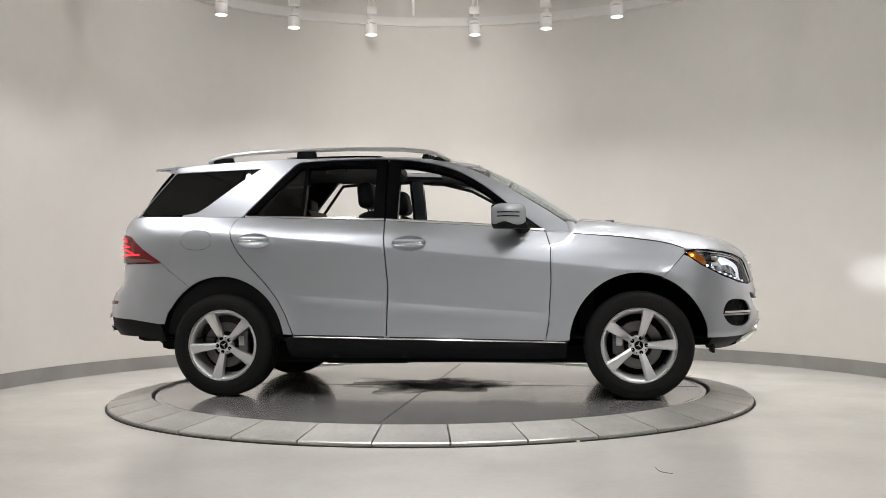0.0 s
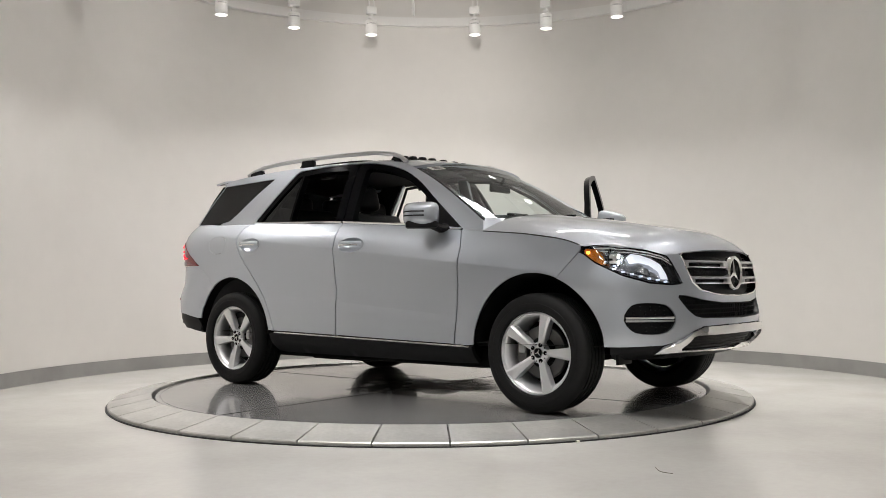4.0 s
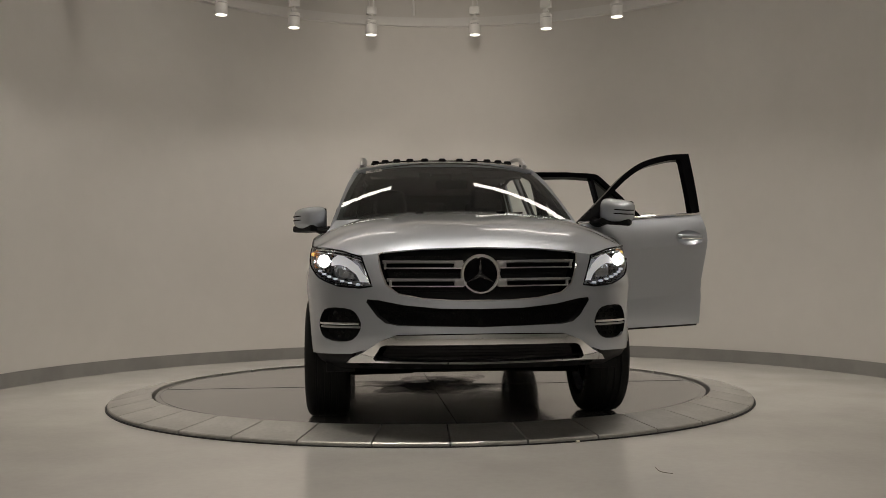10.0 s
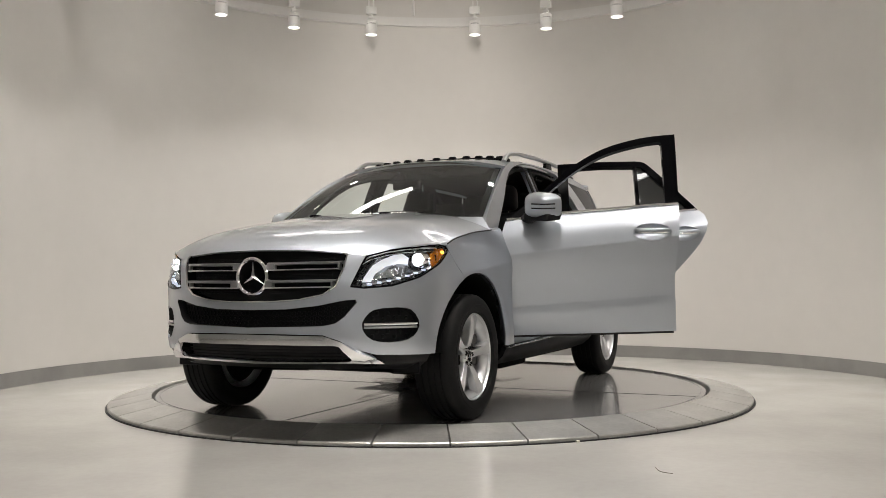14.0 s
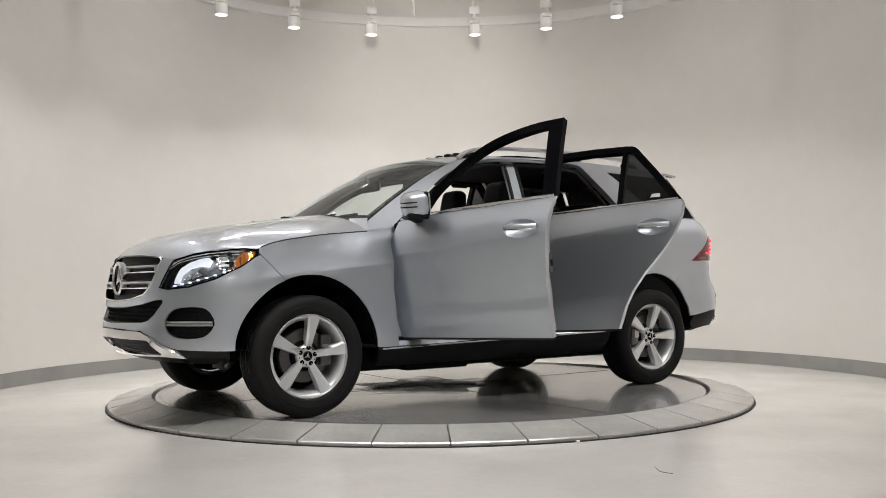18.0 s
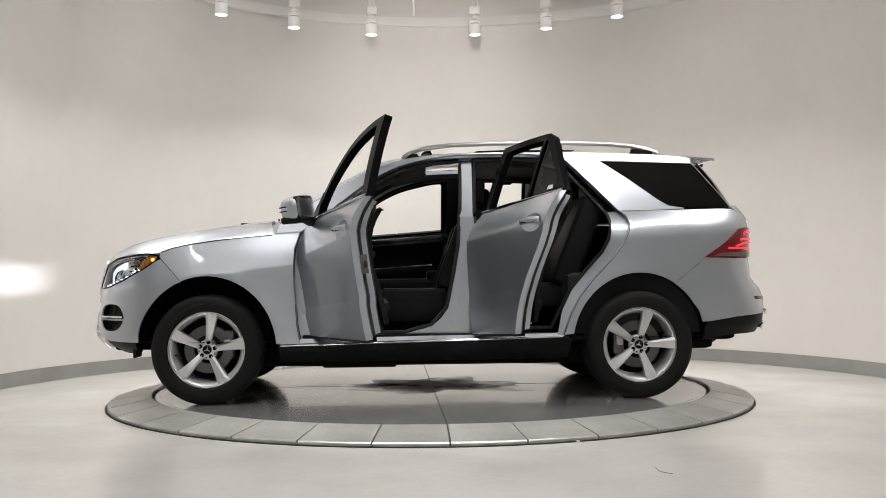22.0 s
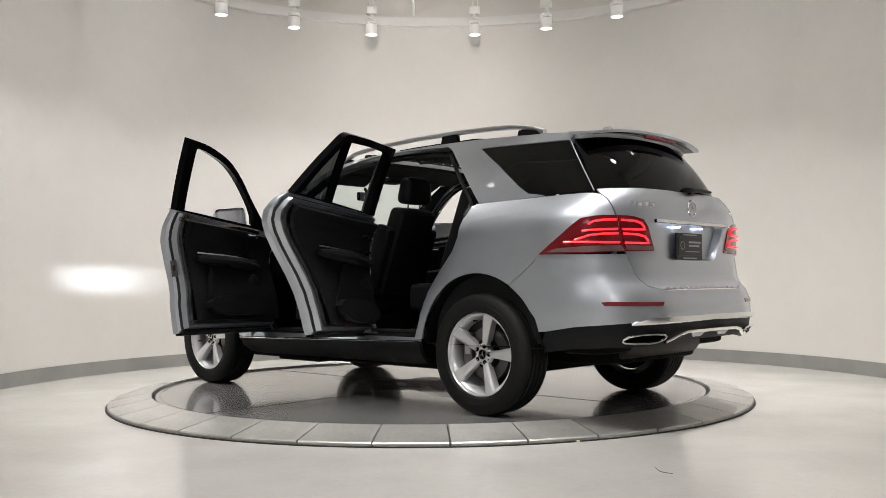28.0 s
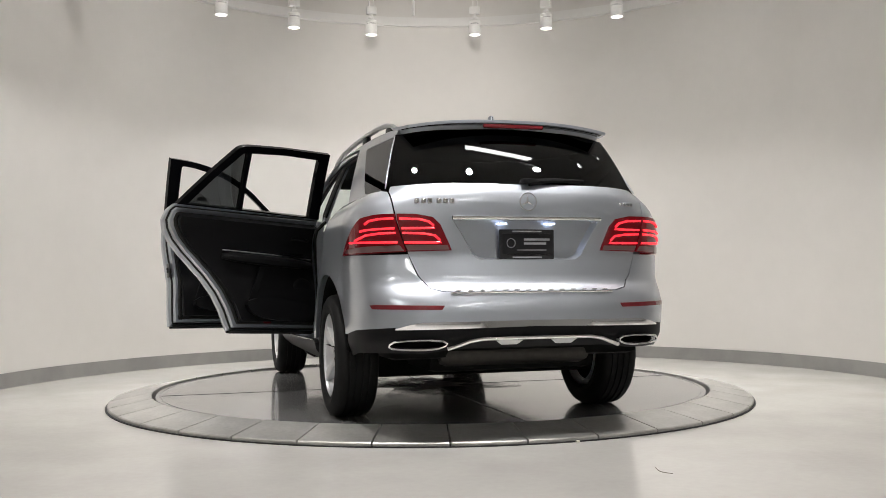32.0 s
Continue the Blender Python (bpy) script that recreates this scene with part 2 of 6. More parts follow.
def lathe(profile, n=48, axis="Y", close=False):
    """A turned piece: (radius, place on the axis) pairs."""
    rows = []
    for r, h in profile:
        ring = []
        for k in range(n):
            a = 2 * math.pi * k / n
            c, s = r * math.cos(a), r * math.sin(a)
            ring.append({"X": (h, c, s), "Y": (s, h, c), "Z": (c, s, h)}[axis])
        rows.append(ring)
    return grid(rows, True, close)


def rbox(centre, size, bevel=0.01, seg=2, m=None, taper=None):
    """A box with rounded edges; taper: (x, y) scale of its top."""
    bm = bmesh.new()
    bmesh.ops.create_cube(bm, size=1)
    for v in bm.verts:
        if taper and v.co.z > 0:
            v.co.x *= taper[0]
            v.co.y *= taper[1]
        v.co = Vector((v.co.x * size[0], v.co.y * size[1], v.co.z * size[2]))
    if bevel:
        bmesh.ops.bevel(bm, geom=list(bm.edges), offset=bevel, segments=seg, affect="EDGES", profile=0.6)
    bm.verts.index_update()
    t = Matrix.Translation(centre) @ (m or Matrix())
    out = [tuple(t @ v.co) for v in bm.verts], [tuple(v.index for v in f.verts) for f in bm.faces]
    bm.free()
    return out


def dense(poly, step, closed=True):
    out = []
    n = len(poly)
    for i in range(n if closed else n - 1):
        a, b = poly[i], poly[(i + 1) % n]
        k = max(1, int(math.hypot(b[0] - a[0], b[1] - a[1]) / step + 0.5))
        out += [(a[0] + (b[0] - a[0]) * j / k, a[1] + (b[1] - a[1]) * j / k) for j in range(k)]
    if not closed:
        out.append(poly[-1])
    return out


def rounded(poly, times=1):
    """Corner cutting: softens an outline."""
    for _ in range(times):
        out = []
        for i in range(len(poly)):
            a, b = poly[i], poly[(i + 1) % len(poly)]
            out += [(a[0] * 0.75 + b[0] * 0.25, a[1] * 0.75 + b[1] * 0.25), (a[0] * 0.25 + b[0] * 0.75, a[1] * 0.25 + b[1] * 0.75)]
        poly = out
    return poly


def inset(poly, g):
    """Moves an outline inwards by g."""
    area = sum(a[0] * b[1] - b[0] * a[1] for a, b in zip(poly, poly[1:] + poly[:1]))
    s = 1 if area > 0 else -1
    out = []
    n = len(poly)
    for i in range(n):
        p, a, b = poly[i], poly[i - 1], poly[(i + 1) % n]
        e1, e2 = Vector((p[0] - a[0], p[1] - a[1])), Vector((b[0] - p[0], b[1] - p[1]))
        if e1.length < 1e-9 or e2.length < 1e-9:
            out.append(p)
            continue
        e1.normalize(), e2.normalize()
        nrm = Vector((-(e1.y + e2.y), e1.x + e2.x))
        if nrm.length < 1e-6:
            out.append(p)
            continue
        nrm.normalize()
        k = g / max(0.35, nrm.dot(Vector((-e1.y, e1.x))))
        out.append((p[0] + s * nrm.x * k, p[1] + s * nrm.y * k))
    return out


def within(p, poly):
    x, y = p
    c = False
    for (x1, y1), (x2, y2) in zip(poly, poly[1:] + poly[:1]):
        if (y1 > y) != (y2 > y) and x < (x2 - x1) * (y - y1) / (y2 - y1) + x1:
            c = not c
    return c


def sheet(outline, place, holes=(), step=0.045, thick=0.004, gap=0.0, out=None, lines=()):
    """A curved panel: an outline with holes in a flat map, filled with even triangles, laid out by place(u, v) and given thickness inwards.
    out: a point or a direction function that the outside faces away from."""
    edge = inset(list(outline), gap) if gap else list(outline)
    loops = [dense(edge, step)] + [dense(list(h), step) for h in holes]
    pts, cons = [], []
    for lp in loops:
        n0 = len(pts)
        pts += [Vector(p) for p in lp]
        cons += [(n0 + i, n0 + (i + 1) % len(lp)) for i in range(len(lp))]
    for ln in lines:
        run = [p for p in dense(ln, step, False) if within(p, loops[0])]
        run = [p for p in run if min((p[0] - q.x) ** 2 + (p[1] - q.y) ** 2 for q in pts) > (0.1 * step) ** 2]
        n0 = len(pts)
        pts += [Vector(p) for p in run]
        cons += [(n0 + i, n0 + i + 1) for i in range(len(run) - 1)]
    us, vs = [p.x for p in pts[:len(loops[0])]], [p.y for p in pts[:len(loops[0])]]
    border = np.array([(p.x, p.y) for p in pts])
    j, v = 0, min(vs) + step / 2
    while v < max(vs):
        u = min(us) + step * (0.25 if j % 2 else 0.75)
        while u < max(us):
            if np.min((border[:, 0] - u) ** 2 + (border[:, 1] - v) ** 2) > (0.5 * step) ** 2 and within((u, v), loops[0]) and not any(within((u, v), h) for h in loops[1:]):
                pts.append(Vector((u, v)))
            u += step
        v += step * 0.87
        j += 1
    co, _, faces, *_ = delaunay_2d_cdt(pts, cons, [], 0, 1e-6)
    keep = []
    for f in faces:
        c = (sum(co[i].x for i in f) / 3, sum(co[i].y for i in f) / 3)
        if within(c, loops[0]) and not any(within(c, h) for h in loops[1:]):
            keep.append(tuple(f))
    P = [Vector(place(p.x, p.y)) for p in co]
    heart = Vector(out) if out else Vector((0, 0, 0.85))
    turn = 0
    N = [Vector() for _ in P]
    for f in keep:
        n = (P[f[1]] - P[f[0]]).cross(P[f[2]] - P[f[0]])
        c = (P[f[0]] + P[f[1]] + P[f[2]]) / 3
        h = heart if out else Vector((c.x * 0.75, 0, 0.85))
        turn += n.dot(c - h)
        for i in f:
            N[i] += n
    if turn < 0:
        keep = [tuple(reversed(f)) for f in keep]
        N = [-n for n in N]
    if not thick:
        return [tuple(p) for p in P], keep
    n = len(P)
    for p, q in zip(P, N):
        if abs(p.y) < 0.004:
            p.y, q.y = 0, 0
    V = [tuple(p) for p in P] + [tuple(p - q.normalized() * thick if q.length else p) for p, q in zip(P, N)]
    count = {}
    for f in keep:
        for a, b in zip(f, f[1:] + f[:1]):
            count[(a, b)] = count.get((a, b), 0) + 1
    F = list(keep) + [tuple(i + n for i in reversed(f)) for f in keep]
    F += [(b, a, a + n, b + n) for a, b in count if (b, a) not in count and (abs(V[a][1]) > 0.004 or abs(V[b][1]) > 0.004)]
    return V, F


# ---------------------------------------------------------------- the showroom
FLOOR_Z, DISC_Z = -0.067, -0.005
WALL_C, WALL_R = (0.17, -0.06), 3.82


def arc_band(r0, r1, z0, z1, a0, a1, n, centre=(0, 0)):
    """A closed ring or arc of rectangular section."""
    full = abs(a1 - a0) >= 359.9
    rows = []
    for k in range(n if full else n + 1):
        a = radians(a0 + (a1 - a0) * k / n)
        c, s = math.cos(a), math.sin(a)
        rows.append([(centre[0] + r * c, centre[1] + r * s, z) for r, z in ((r0, z0), (r1, z0), (r1, z1), (r0, z1))])
    V, F = grid(rows, True, full)
    if not full:
        F += [(3, 2, 1, 0), tuple(range(len(V) - 4, len(V)))]
    return V, F


floor = part("floor", ([(x, y, FLOOR_Z - d) for d in (0, 0.1) for x, y in ((-7.2, -13), (7.2, -13), (7.2, 5), (-7.2, 5))],
                       [(0, 1, 2, 3), (7, 6, 5, 4), (0, 4, 5, 1), (1, 5, 6, 2), (2, 6, 7, 3), (3, 7, 4, 0)]), FLOOR_MAT, smooth=False)
tagged(floor, "pale polished concrete showroom floor with faint scuffs", kind="structure")
wall = part("wall_round", arc_band(WALL_R, WALL_R + 0.15, FLOOR_Z, 4.35, -30, 210, 160, WALL_C), WALL_PAINT)
tagged(wall, "off-white painted curved wall of the display bay", kind="structure")
skirt = part("baseboard", arc_band(WALL_R - 0.012, WALL_R + 0.003, FLOOR_Z, FLOOR_Z + 0.128, -30, 210, 160, WALL_C), SKIRTING)
tagged(skirt, "grey vinyl skirting along the curved wall", kind="structure")
cornice = part("trim", arc_band(WALL_R - 0.07, WALL_R + 0.004, 3.845, 3.945, -30, 210, 160, WALL_C), LAMP_WHITE)
tagged(cornice, "white curved cornice band near the top of the wall", kind="structure")
part("ceiling", ([(x, y, 4.35 + d) for d in (0, 0.1) for x, y in ((-7.2, -13), (7.2, -13), (7.2, 5), (-7.2, 5))],
                 [(3, 2, 1, 0), (4, 5, 6, 7), (1, 5, 4, 0), (2, 6, 5, 1), (3, 7, 6, 2), (0, 4, 7, 3)]), CEILING_PAINT, smooth=False)
tagged(bpy.data.objects["ceiling"], "plain off-white ceiling of the showroom", kind="structure")
for nm, x0, x1, y0, y1 in (("wall_west", -7.2, -7.0, -13, 5), ("wall_east", 7.0, 7.2, -13, 5), ("wall_south", -7.0, 7.0, -13, -12.8), ("wall_north", -7.0, 7.0, 4.8, 5)):
    w = part(nm, rbox(((x0 + x1) / 2, (y0 + y1) / 2, 2.144), (x1 - x0, y1 - y0, 4.408), 0), HALL_PAINT, smooth=False)
    tagged(w, "plain painted wall of the hall behind the bay", kind="structure")

# the sunken ring of plates round the turntable
ring = part("turntable_ring", arc_band(2.07, 2.384, FLOOR_Z - 0.01, FLOOR_Z + 0.002, 0, 360, 144), DARK_GAP)
tagged(ring, "ring of grey metal ramp plates laid round the turntable", "turntable ring")


def ramp_plate():
    """One plate: ten degrees of the ring, sloping to the floor at its outer edge."""
    rows = []
    n = 8
    for k in range(n + 1):
        a = radians(-4.87 + 9.74 * k / n)
        c, s = math.cos(a), math.sin(a)
        rows.append([(r * c, r * s, z) for r, z in ((2.086, -0.05), (2.086, 0.010), (2.092, 0.015), (2.378, -0.036), (2.384, -0.042), (2.384, -0.061))])
    V, F = grid(rows, True)
    F += [(5, 4, 3, 2, 1, 0), tuple(range(len(V) - 6, len(V)))]
    return V, F


first = part("plate", ramp_plate(), STONE_MAT, ring, angle=20)
first.rotation_euler[2] = radians(-82.7)
first.location[2] = DISC_Z
for k in range(1, 36):
    o = new("plate", first.data)
    o.parent = ring
    o.rotation_euler[2] = radians(-82.7 + 10 * k)
    o.location[2] = DISC_Z
rim = part("rim", arc_band(2.384, 2.398, FLOOR_Z, FLOOR_Z + 0.006, 0, 360, 144), DARK_GAP, ring, "dark sealing strip round the plates")

# the turning disc
disc = part("turntable", lathe([(0.0, -0.05), (2.060, -0.05), (2.064, -0.003), (2.060, 0.0), (2.034, 0.0), (2.032, -0.003), (2.027, -0.003), (2.025, 0.0), (0.0, 0.0)], 144, "Z"), DISC_MAT, angle=20)
tagged(disc, "grey steel turntable disc with a fine rim line", "turntable")
part("seam", rbox((0, 0, 0.0002), (4.04, 0.005, 0.003), 0), DARK_GAP, disc, "dark joint between the disc's plates", smooth=False)
part("seam", rbox((0, 0, 0.0002), (0.005, 4.04, 0.003), 0), DARK_GAP, disc, smooth=False)


def dark_patch(cx, cy, r, seed):
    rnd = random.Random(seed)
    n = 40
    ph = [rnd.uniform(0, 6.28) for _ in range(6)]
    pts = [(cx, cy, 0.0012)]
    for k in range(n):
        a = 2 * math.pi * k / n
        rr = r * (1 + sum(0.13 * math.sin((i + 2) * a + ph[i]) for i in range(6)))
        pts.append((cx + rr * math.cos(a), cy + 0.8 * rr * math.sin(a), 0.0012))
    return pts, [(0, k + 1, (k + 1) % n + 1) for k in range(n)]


# dark matte patch about the disc's axis, thinning out towards its edge
part("oil_stain", dark_patch(0.05, 0.02, 0.70, 4), PATCH_MAT, disc, "dark frayed patch near the axis", smooth=False)

# ---------------------------------------------------------------- ring track lamps
def track_lamp(angle):
    """A white cylinder spot on its stem, with a vent ring and a glowing mouth."""
    a = radians(angle)
    root = new("track_lamp")
    root.location = (RING_R * math.cos(a), RING_R * math.sin(a), LAMP_Z)
    root.rotation_euler = (0, 0, a)
    body = part("body", lathe([(0.0, 0.094), (0.052, 0.094), (0.062, 0.088), (0.064, 0.08), (0.064, 0.056)], 32, "Z"), LAMP_WHITE, root)
    part("vent_ring", lathe([(0.058, 0.056), (0.058, 0.045)], 32, "Z"), MESH_BLACK, root)
    for k in range(16):
        b = 2 * math.pi * k / 16
        part("fin", rbox((0.0605 * math.cos(b), 0.0605 * math.sin(b), 0.0505), (0.007, 0.008, 0.011), 0, m=Matrix.Rotation(b, 4, "Z")), LAMP_WHITE, body, smooth=False)
    part("barrel", lathe([(0.064, 0.045), (0.064, -0.066), (0.061, -0.070), (0.057, -0.068), (0.055, -0.05)], 32, "Z"), LAMP_WHITE, root)
    part("lens", lathe([(0.0, -0.064), (0.030, -0.065), (0.057, -0.063)], 32, "Z"), LAMP_GLOW, root, "glowing lens")
    part("yoke", tube([(0, 0, 0.09), (0, 0, 0.17)], 0.017, 10), LAMP_WHITE, root)
    part("joint", rbox((0, 0, 0.125), (0.036, 0.055, 0.028), 0.006), LAMP_WHITE, root)
    part("adapter", rbox((0, 0, 0.204), (0.07, 0.114, 0.085), 0.012), LAMP_WHITE, root, "white track adapter box")
    for dy in (-0.028, 0.022):
        part("stem", tube([(0, dy, 0.24), (0, dy * 1.2, 0.56)], 0.009, 8), LAMP_WHITE, root)
    return tagged(root, "white cylindrical track spotlight, lit, hanging over the bay", "spotlight", "ring track spotlights")


for ang in VISIBLE_LAMPS + HIDDEN_LAMPS:
    track_lamp(ang)
track = part("lamp_track", arc_band(RING_R - 0.03, RING_R + 0.03, LAMP_Z + 0.55, LAMP_Z + 0.60, 0, 360, 120), LAMP_WHITE)
tagged(track, "white curved lighting track under the ceiling", "lighting track")
for k in range(6):
    a = radians(10 + 60 * k)
    part("rod", tube([(RING_R * math.cos(a), RING_R * math.sin(a), LAMP_Z + 0.59), (RING_R * math.cos(a), RING_R * math.sin(a), 4.36)], 0.006, 6), LAMP_WHITE, track)
wire = part("hanging_rod", tube([(-0.16, 2.6, 3.655), (-0.16, 2.6, 4.36)], 0.012, 8), LAMP_WHITE)
tagged(wire, "thin white rod hanging from the ceiling", "rod")
for hx, hy, hz, lx, ly in HALL_LIGHTS:
    hl = part("linear_light", rbox((hx, hy, hz + 0.03), (lx + 0.03, ly + 0.03, 0.05), 0.01), LAMP_WHITE)
    tagged(hl, "long white linear ceiling light, lit", "ceiling light", "hall ceiling lights")
    part("diffuser", rbox((hx, hy, hz), (lx, ly, 0.012), 0.003), STRIP_GLOW, hl, "glowing diffuser")
    for d in (-0.4, 0.4):
        part("wire", tube([(hx + d * (lx > ly) * lx, hy + d * (ly > lx) * ly, hz + 0.05), (hx + d * (lx > ly) * lx, hy + d * (ly > lx) * ly, 4.36)], 0.003, 6), TRIM_METAL, hl)


# ---------------------------------------------------------------- the car: shape of its body
# car space: x forward, y to its left, z up, origin on the disc midway between the axles
AXLE, HUB_Z, ARCH_R, ARCH_W = 1.4575, 0.366, 0.487, 0.945
XF, XR, NF, NR = 1.75, -1.85, 2.2, 3.6


def tab(x, pairs):
    return float(np.interp(x, [p[0] for p in pairs], [p[1] for p in pairs]))


def spline(x, pairs):
    """Smooth curve through the pairs."""
    n = len(pairs)
    if x <= pairs[0][0]:
        return pairs[0][1]
    if x >= pairs[-1][0]:
        return pairs[-1][1]
    i = next(k for k in range(n - 1) if x <= pairs[k + 1][0])

    def slope(k):
        a, b = pairs[max(0, k - 1)], pairs[min(n - 1, k + 1)]
        return (b[1] - a[1]) / (b[0] - a[0])
    (x0, y0), (x1, y1) = pairs[i], pairs[i + 1]
    h = x1 - x0
    t = (x - x0) / h
    return y0 * (1 + 2 * t) * (1 - t) ** 2 + slope(i) * h * t * (1 - t) ** 2 + y1 * t * t * (3 - 2 * t) + slope(i + 1) * h * t * t * (t - 1)


def bowed(pts, n=4):
    """An outline's points joined by soft bends."""
    out = []
    for i in range(len(pts) - 1):
        p0, p1, p2, p3 = pts[max(0, i - 1)], pts[i], pts[i + 1], pts[min(len(pts) - 1, i + 2)]
        for k in range(n):
            t = k / n
            out.append(tuple(0.5 * (2 * b + (c - a) * t + (2 * a - 5 * b + 4 * c - d) * t * t + (3 * b - a - 3 * c + d) * t ** 3) for a, b, c, d in zip(p0, p1, p2, p3)))
    return out + [pts[-1]]


def smooth_tab(x, pairs):
    """Piecewise curve with soft joints."""
    h = 0.05
    return (tab(x - h, pairs) + 2 * tab(x, pairs) + tab(x + h, pairs)) / 4


NOSE = ((0.28, 2.20), (0.36, 2.28), (0.44, 2.355), (0.52, 2.378), (0.60, 2.374), (0.68, 2.358), (0.80, 2.345), (0.92, 2.32), (0.98, 2.285), (1.05, 2.2))
TAIL = ((0.28, -2.34), (0.40, -2.43), (0.50, -2.482), (0.58, -2.494), (0.68, -2.484), (0.75, -2.452), (0.80, -2.395), (0.95, -2.368), (1.2, -2.375), (1.27, -2.37), (1.34, -2.33))
BELT = ((-2.6, 1.315), (-1.35, 1.285), (-0.3, 1.245), (0.47, 1.19), (0.84, 1.147), (1.05, 1.128), (1.36, 1.10), (1.62, 1.062), (1.74, 1.03), (1.80, 0.995), (2.5, 0.985))
SECTION = ((0.22, 0.885), (0.30, 0.91), (0.40, 0.942), (0.47, 0.949), (0.56, 0.949), (0.72, 0.951), (0.90, 0.960), (1.35, 0.973))
CREASE = ((0.0, 0.0), (0.012, 0.004), (0.10, 0.036), (0.25, 0.105))
BELT_HALF = ((-2.2, 0.838), (-1.2, 0.834), (0.0, 0.843), (0.6, 0.855), (1.0, 0.874), (1.4, 0.910), (1.75, 0.930))


def belt(x):
    return smooth_tab(x, BELT)


def crease(x):
    """Height of the dropping line on the flank."""
    return 1.018 - 0.105 * x


def flank(x, z):
    w = (tab(z - 0.008, SECTION) + tab(z + 0.008, SECTION)) / 2
    fold = 0.648 - 0.075 * x - z
    w += tab(abs(x), ((0.85, 1), (1.05, 0))) * tab(fold, ((0.0, 0.0), (0.035, 0.008), (0.09, 0.0075), (0.22, 0.003)))
    return w - spline(x, ((-2.1, 0.3), (-1.3, 0.5), (-0.5, 0.9), (0.0, 1), (1.0, 1), (1.4, 0.7), (1.75, 0.25))) * tab(z - crease(x), CREASE)


def width(x, z):
    """Half width of the body at x and height z."""
    w = flank(x, z)
    b = belt(x)
    d = b - z
    reach = spline(x, ((-1.0, 0.20), (0.0, 0.15), (0.6, 0.17), (1.0, 0.24), (1.5, 0.26)))
    if d < reach:
        w -= max(0.0, flank(x, b) - spline(x, BELT_HALF)) * (1 - max(d, -0.05) / reach) ** 2
    w *= 1 - 0.030 * max(0.0, (abs(x) - 1.0) / 0.85) ** 2
    for ax in (AXLE, -AXLE):
        r = math.hypot(x - ax, z - HUB_Z)
        w += 0.010 * math.exp(-((r - 0.50) / 0.05) ** 2)
    return w


def corner_table(length, wide, n):
    ph = np.linspace(0, math.pi / 2, 200)
    x, y = length * np.sin(ph) ** (2 / n), wide * np.cos(ph) ** (2 / n)
    return ph, np.concatenate([[0], np.cumsum(np.hypot(np.diff(x), np.diff(y)))])


PH_F, ARC_F = corner_table(0.59, 0.955, NF)
PH_R, ARC_R = corner_table(0.60, 0.935, NR)


def body(u, z, out=0.0):
    """The lower body: u runs as x along the flank and on round the corners to the centre line."""
    if XR <= u <= XF:
        return (u, width(u, z) + out, z)
    if u > XF:
        ph = float(np.interp(u - XF, ARC_F, PH_F))
        return (XF + (tab(z, NOSE) - XF + out) * math.sin(ph) ** (2 / NF), (width(XF, z) + out) * max(0, math.cos(ph)) ** (2 / NF), z)
    ph = float(np.interp(XR - u, ARC_R, PH_R))
    return (XR + (tab(z, TAIL) - XR - out) * math.sin(ph) ** (2 / NR), (width(XR, z) + out) * max(0, math.cos(ph)) ** (2 / NR), z)


def S(x, z):
    """Map place of a flank point given by x."""
    if x > XF:
        ph = math.asin(min(1, (x - XF) / (tab(z, NOSE) - XF)) ** (NF / 2))
        return (XF + float(np.interp(ph, PH_F, ARC_F)), z)
    if x < XR:
        ph = math.asin(min(1, (x - XR) / (tab(z, TAIL) - XR)) ** (NR / 2))
        return (XR - float(np.interp(ph, PH_R, ARC_R)), z)
    return (x, z)


def Fp(y, z):
    """Map place of a front point given by y."""
    ph = math.acos(min(1, y / width(XF, z)) ** (NF / 2))
    return (XF + float(np.interp(ph, PH_F, ARC_F)), z)


def Rp(y, z):
    """Map place of a rear point given by y."""
    ph = math.acos(min(1, y / width(XR, z)) ** (NR / 2))
    return (XR - float(np.interp(ph, PH_R, ARC_R)), z)


GH_HALF = ((-2.4, 0.735), (-1.35, 0.802), (-0.5, 0.835), (0.5, 0.850), (1.05, 0.845))


def house(x, z, out=0.0):
    """The sides of the cabin above the belt line, leaning inwards."""
    d = z - belt(x)
    return (x, tab(x, GH_HALF) - 0.33 * d - 0.16 * d * d + out, z)


def arc(cx, cz, r, a0, a1, n=18):
    return [(cx + r * math.cos(radians(a0 + (a1 - a0) * k / n)), cz + r * math.sin(radians(a0 + (a1 - a0) * k / n))) for k in range(n + 1)]


def arch(cx, a0, a1, n=18):
    """The wheel arch: a little taller than wide."""
    return [(cx + (x - cx) * ARCH_W, z) for x, z in arc(cx, HUB_Z, ARCH_R, a0, a1, n)]


def along(pts, f):
    return [f(*p) for p in pts]


def lerp_line(a, b, n):
    return [(a[0] + (b[0] - a[0]) * k / n, a[1] + (b[1] - a[1]) * k / n) for k in range(n + 1)]


FOLDS = [[(x, 0.648 - 0.075 * x - d) for x in np.linspace(-0.95, 0.95, 12)] for d in (-0.004, 0.004, 0.035)] + [[(x, crease(x) + d) for x in np.linspace(-1.85, 1.6, 40)] for d in (-0.003, 0.004, 0.012)]
A_SEAM = [(0.838, 0.398), (0.860, 0.518), (0.879, 0.797), (0.878, 1.035), (0.843, 1.147)]
B_SEAM = [(-0.288, 1.245), (-0.268, 1.008), (-0.247, 0.768), (-0.262, 0.424)]
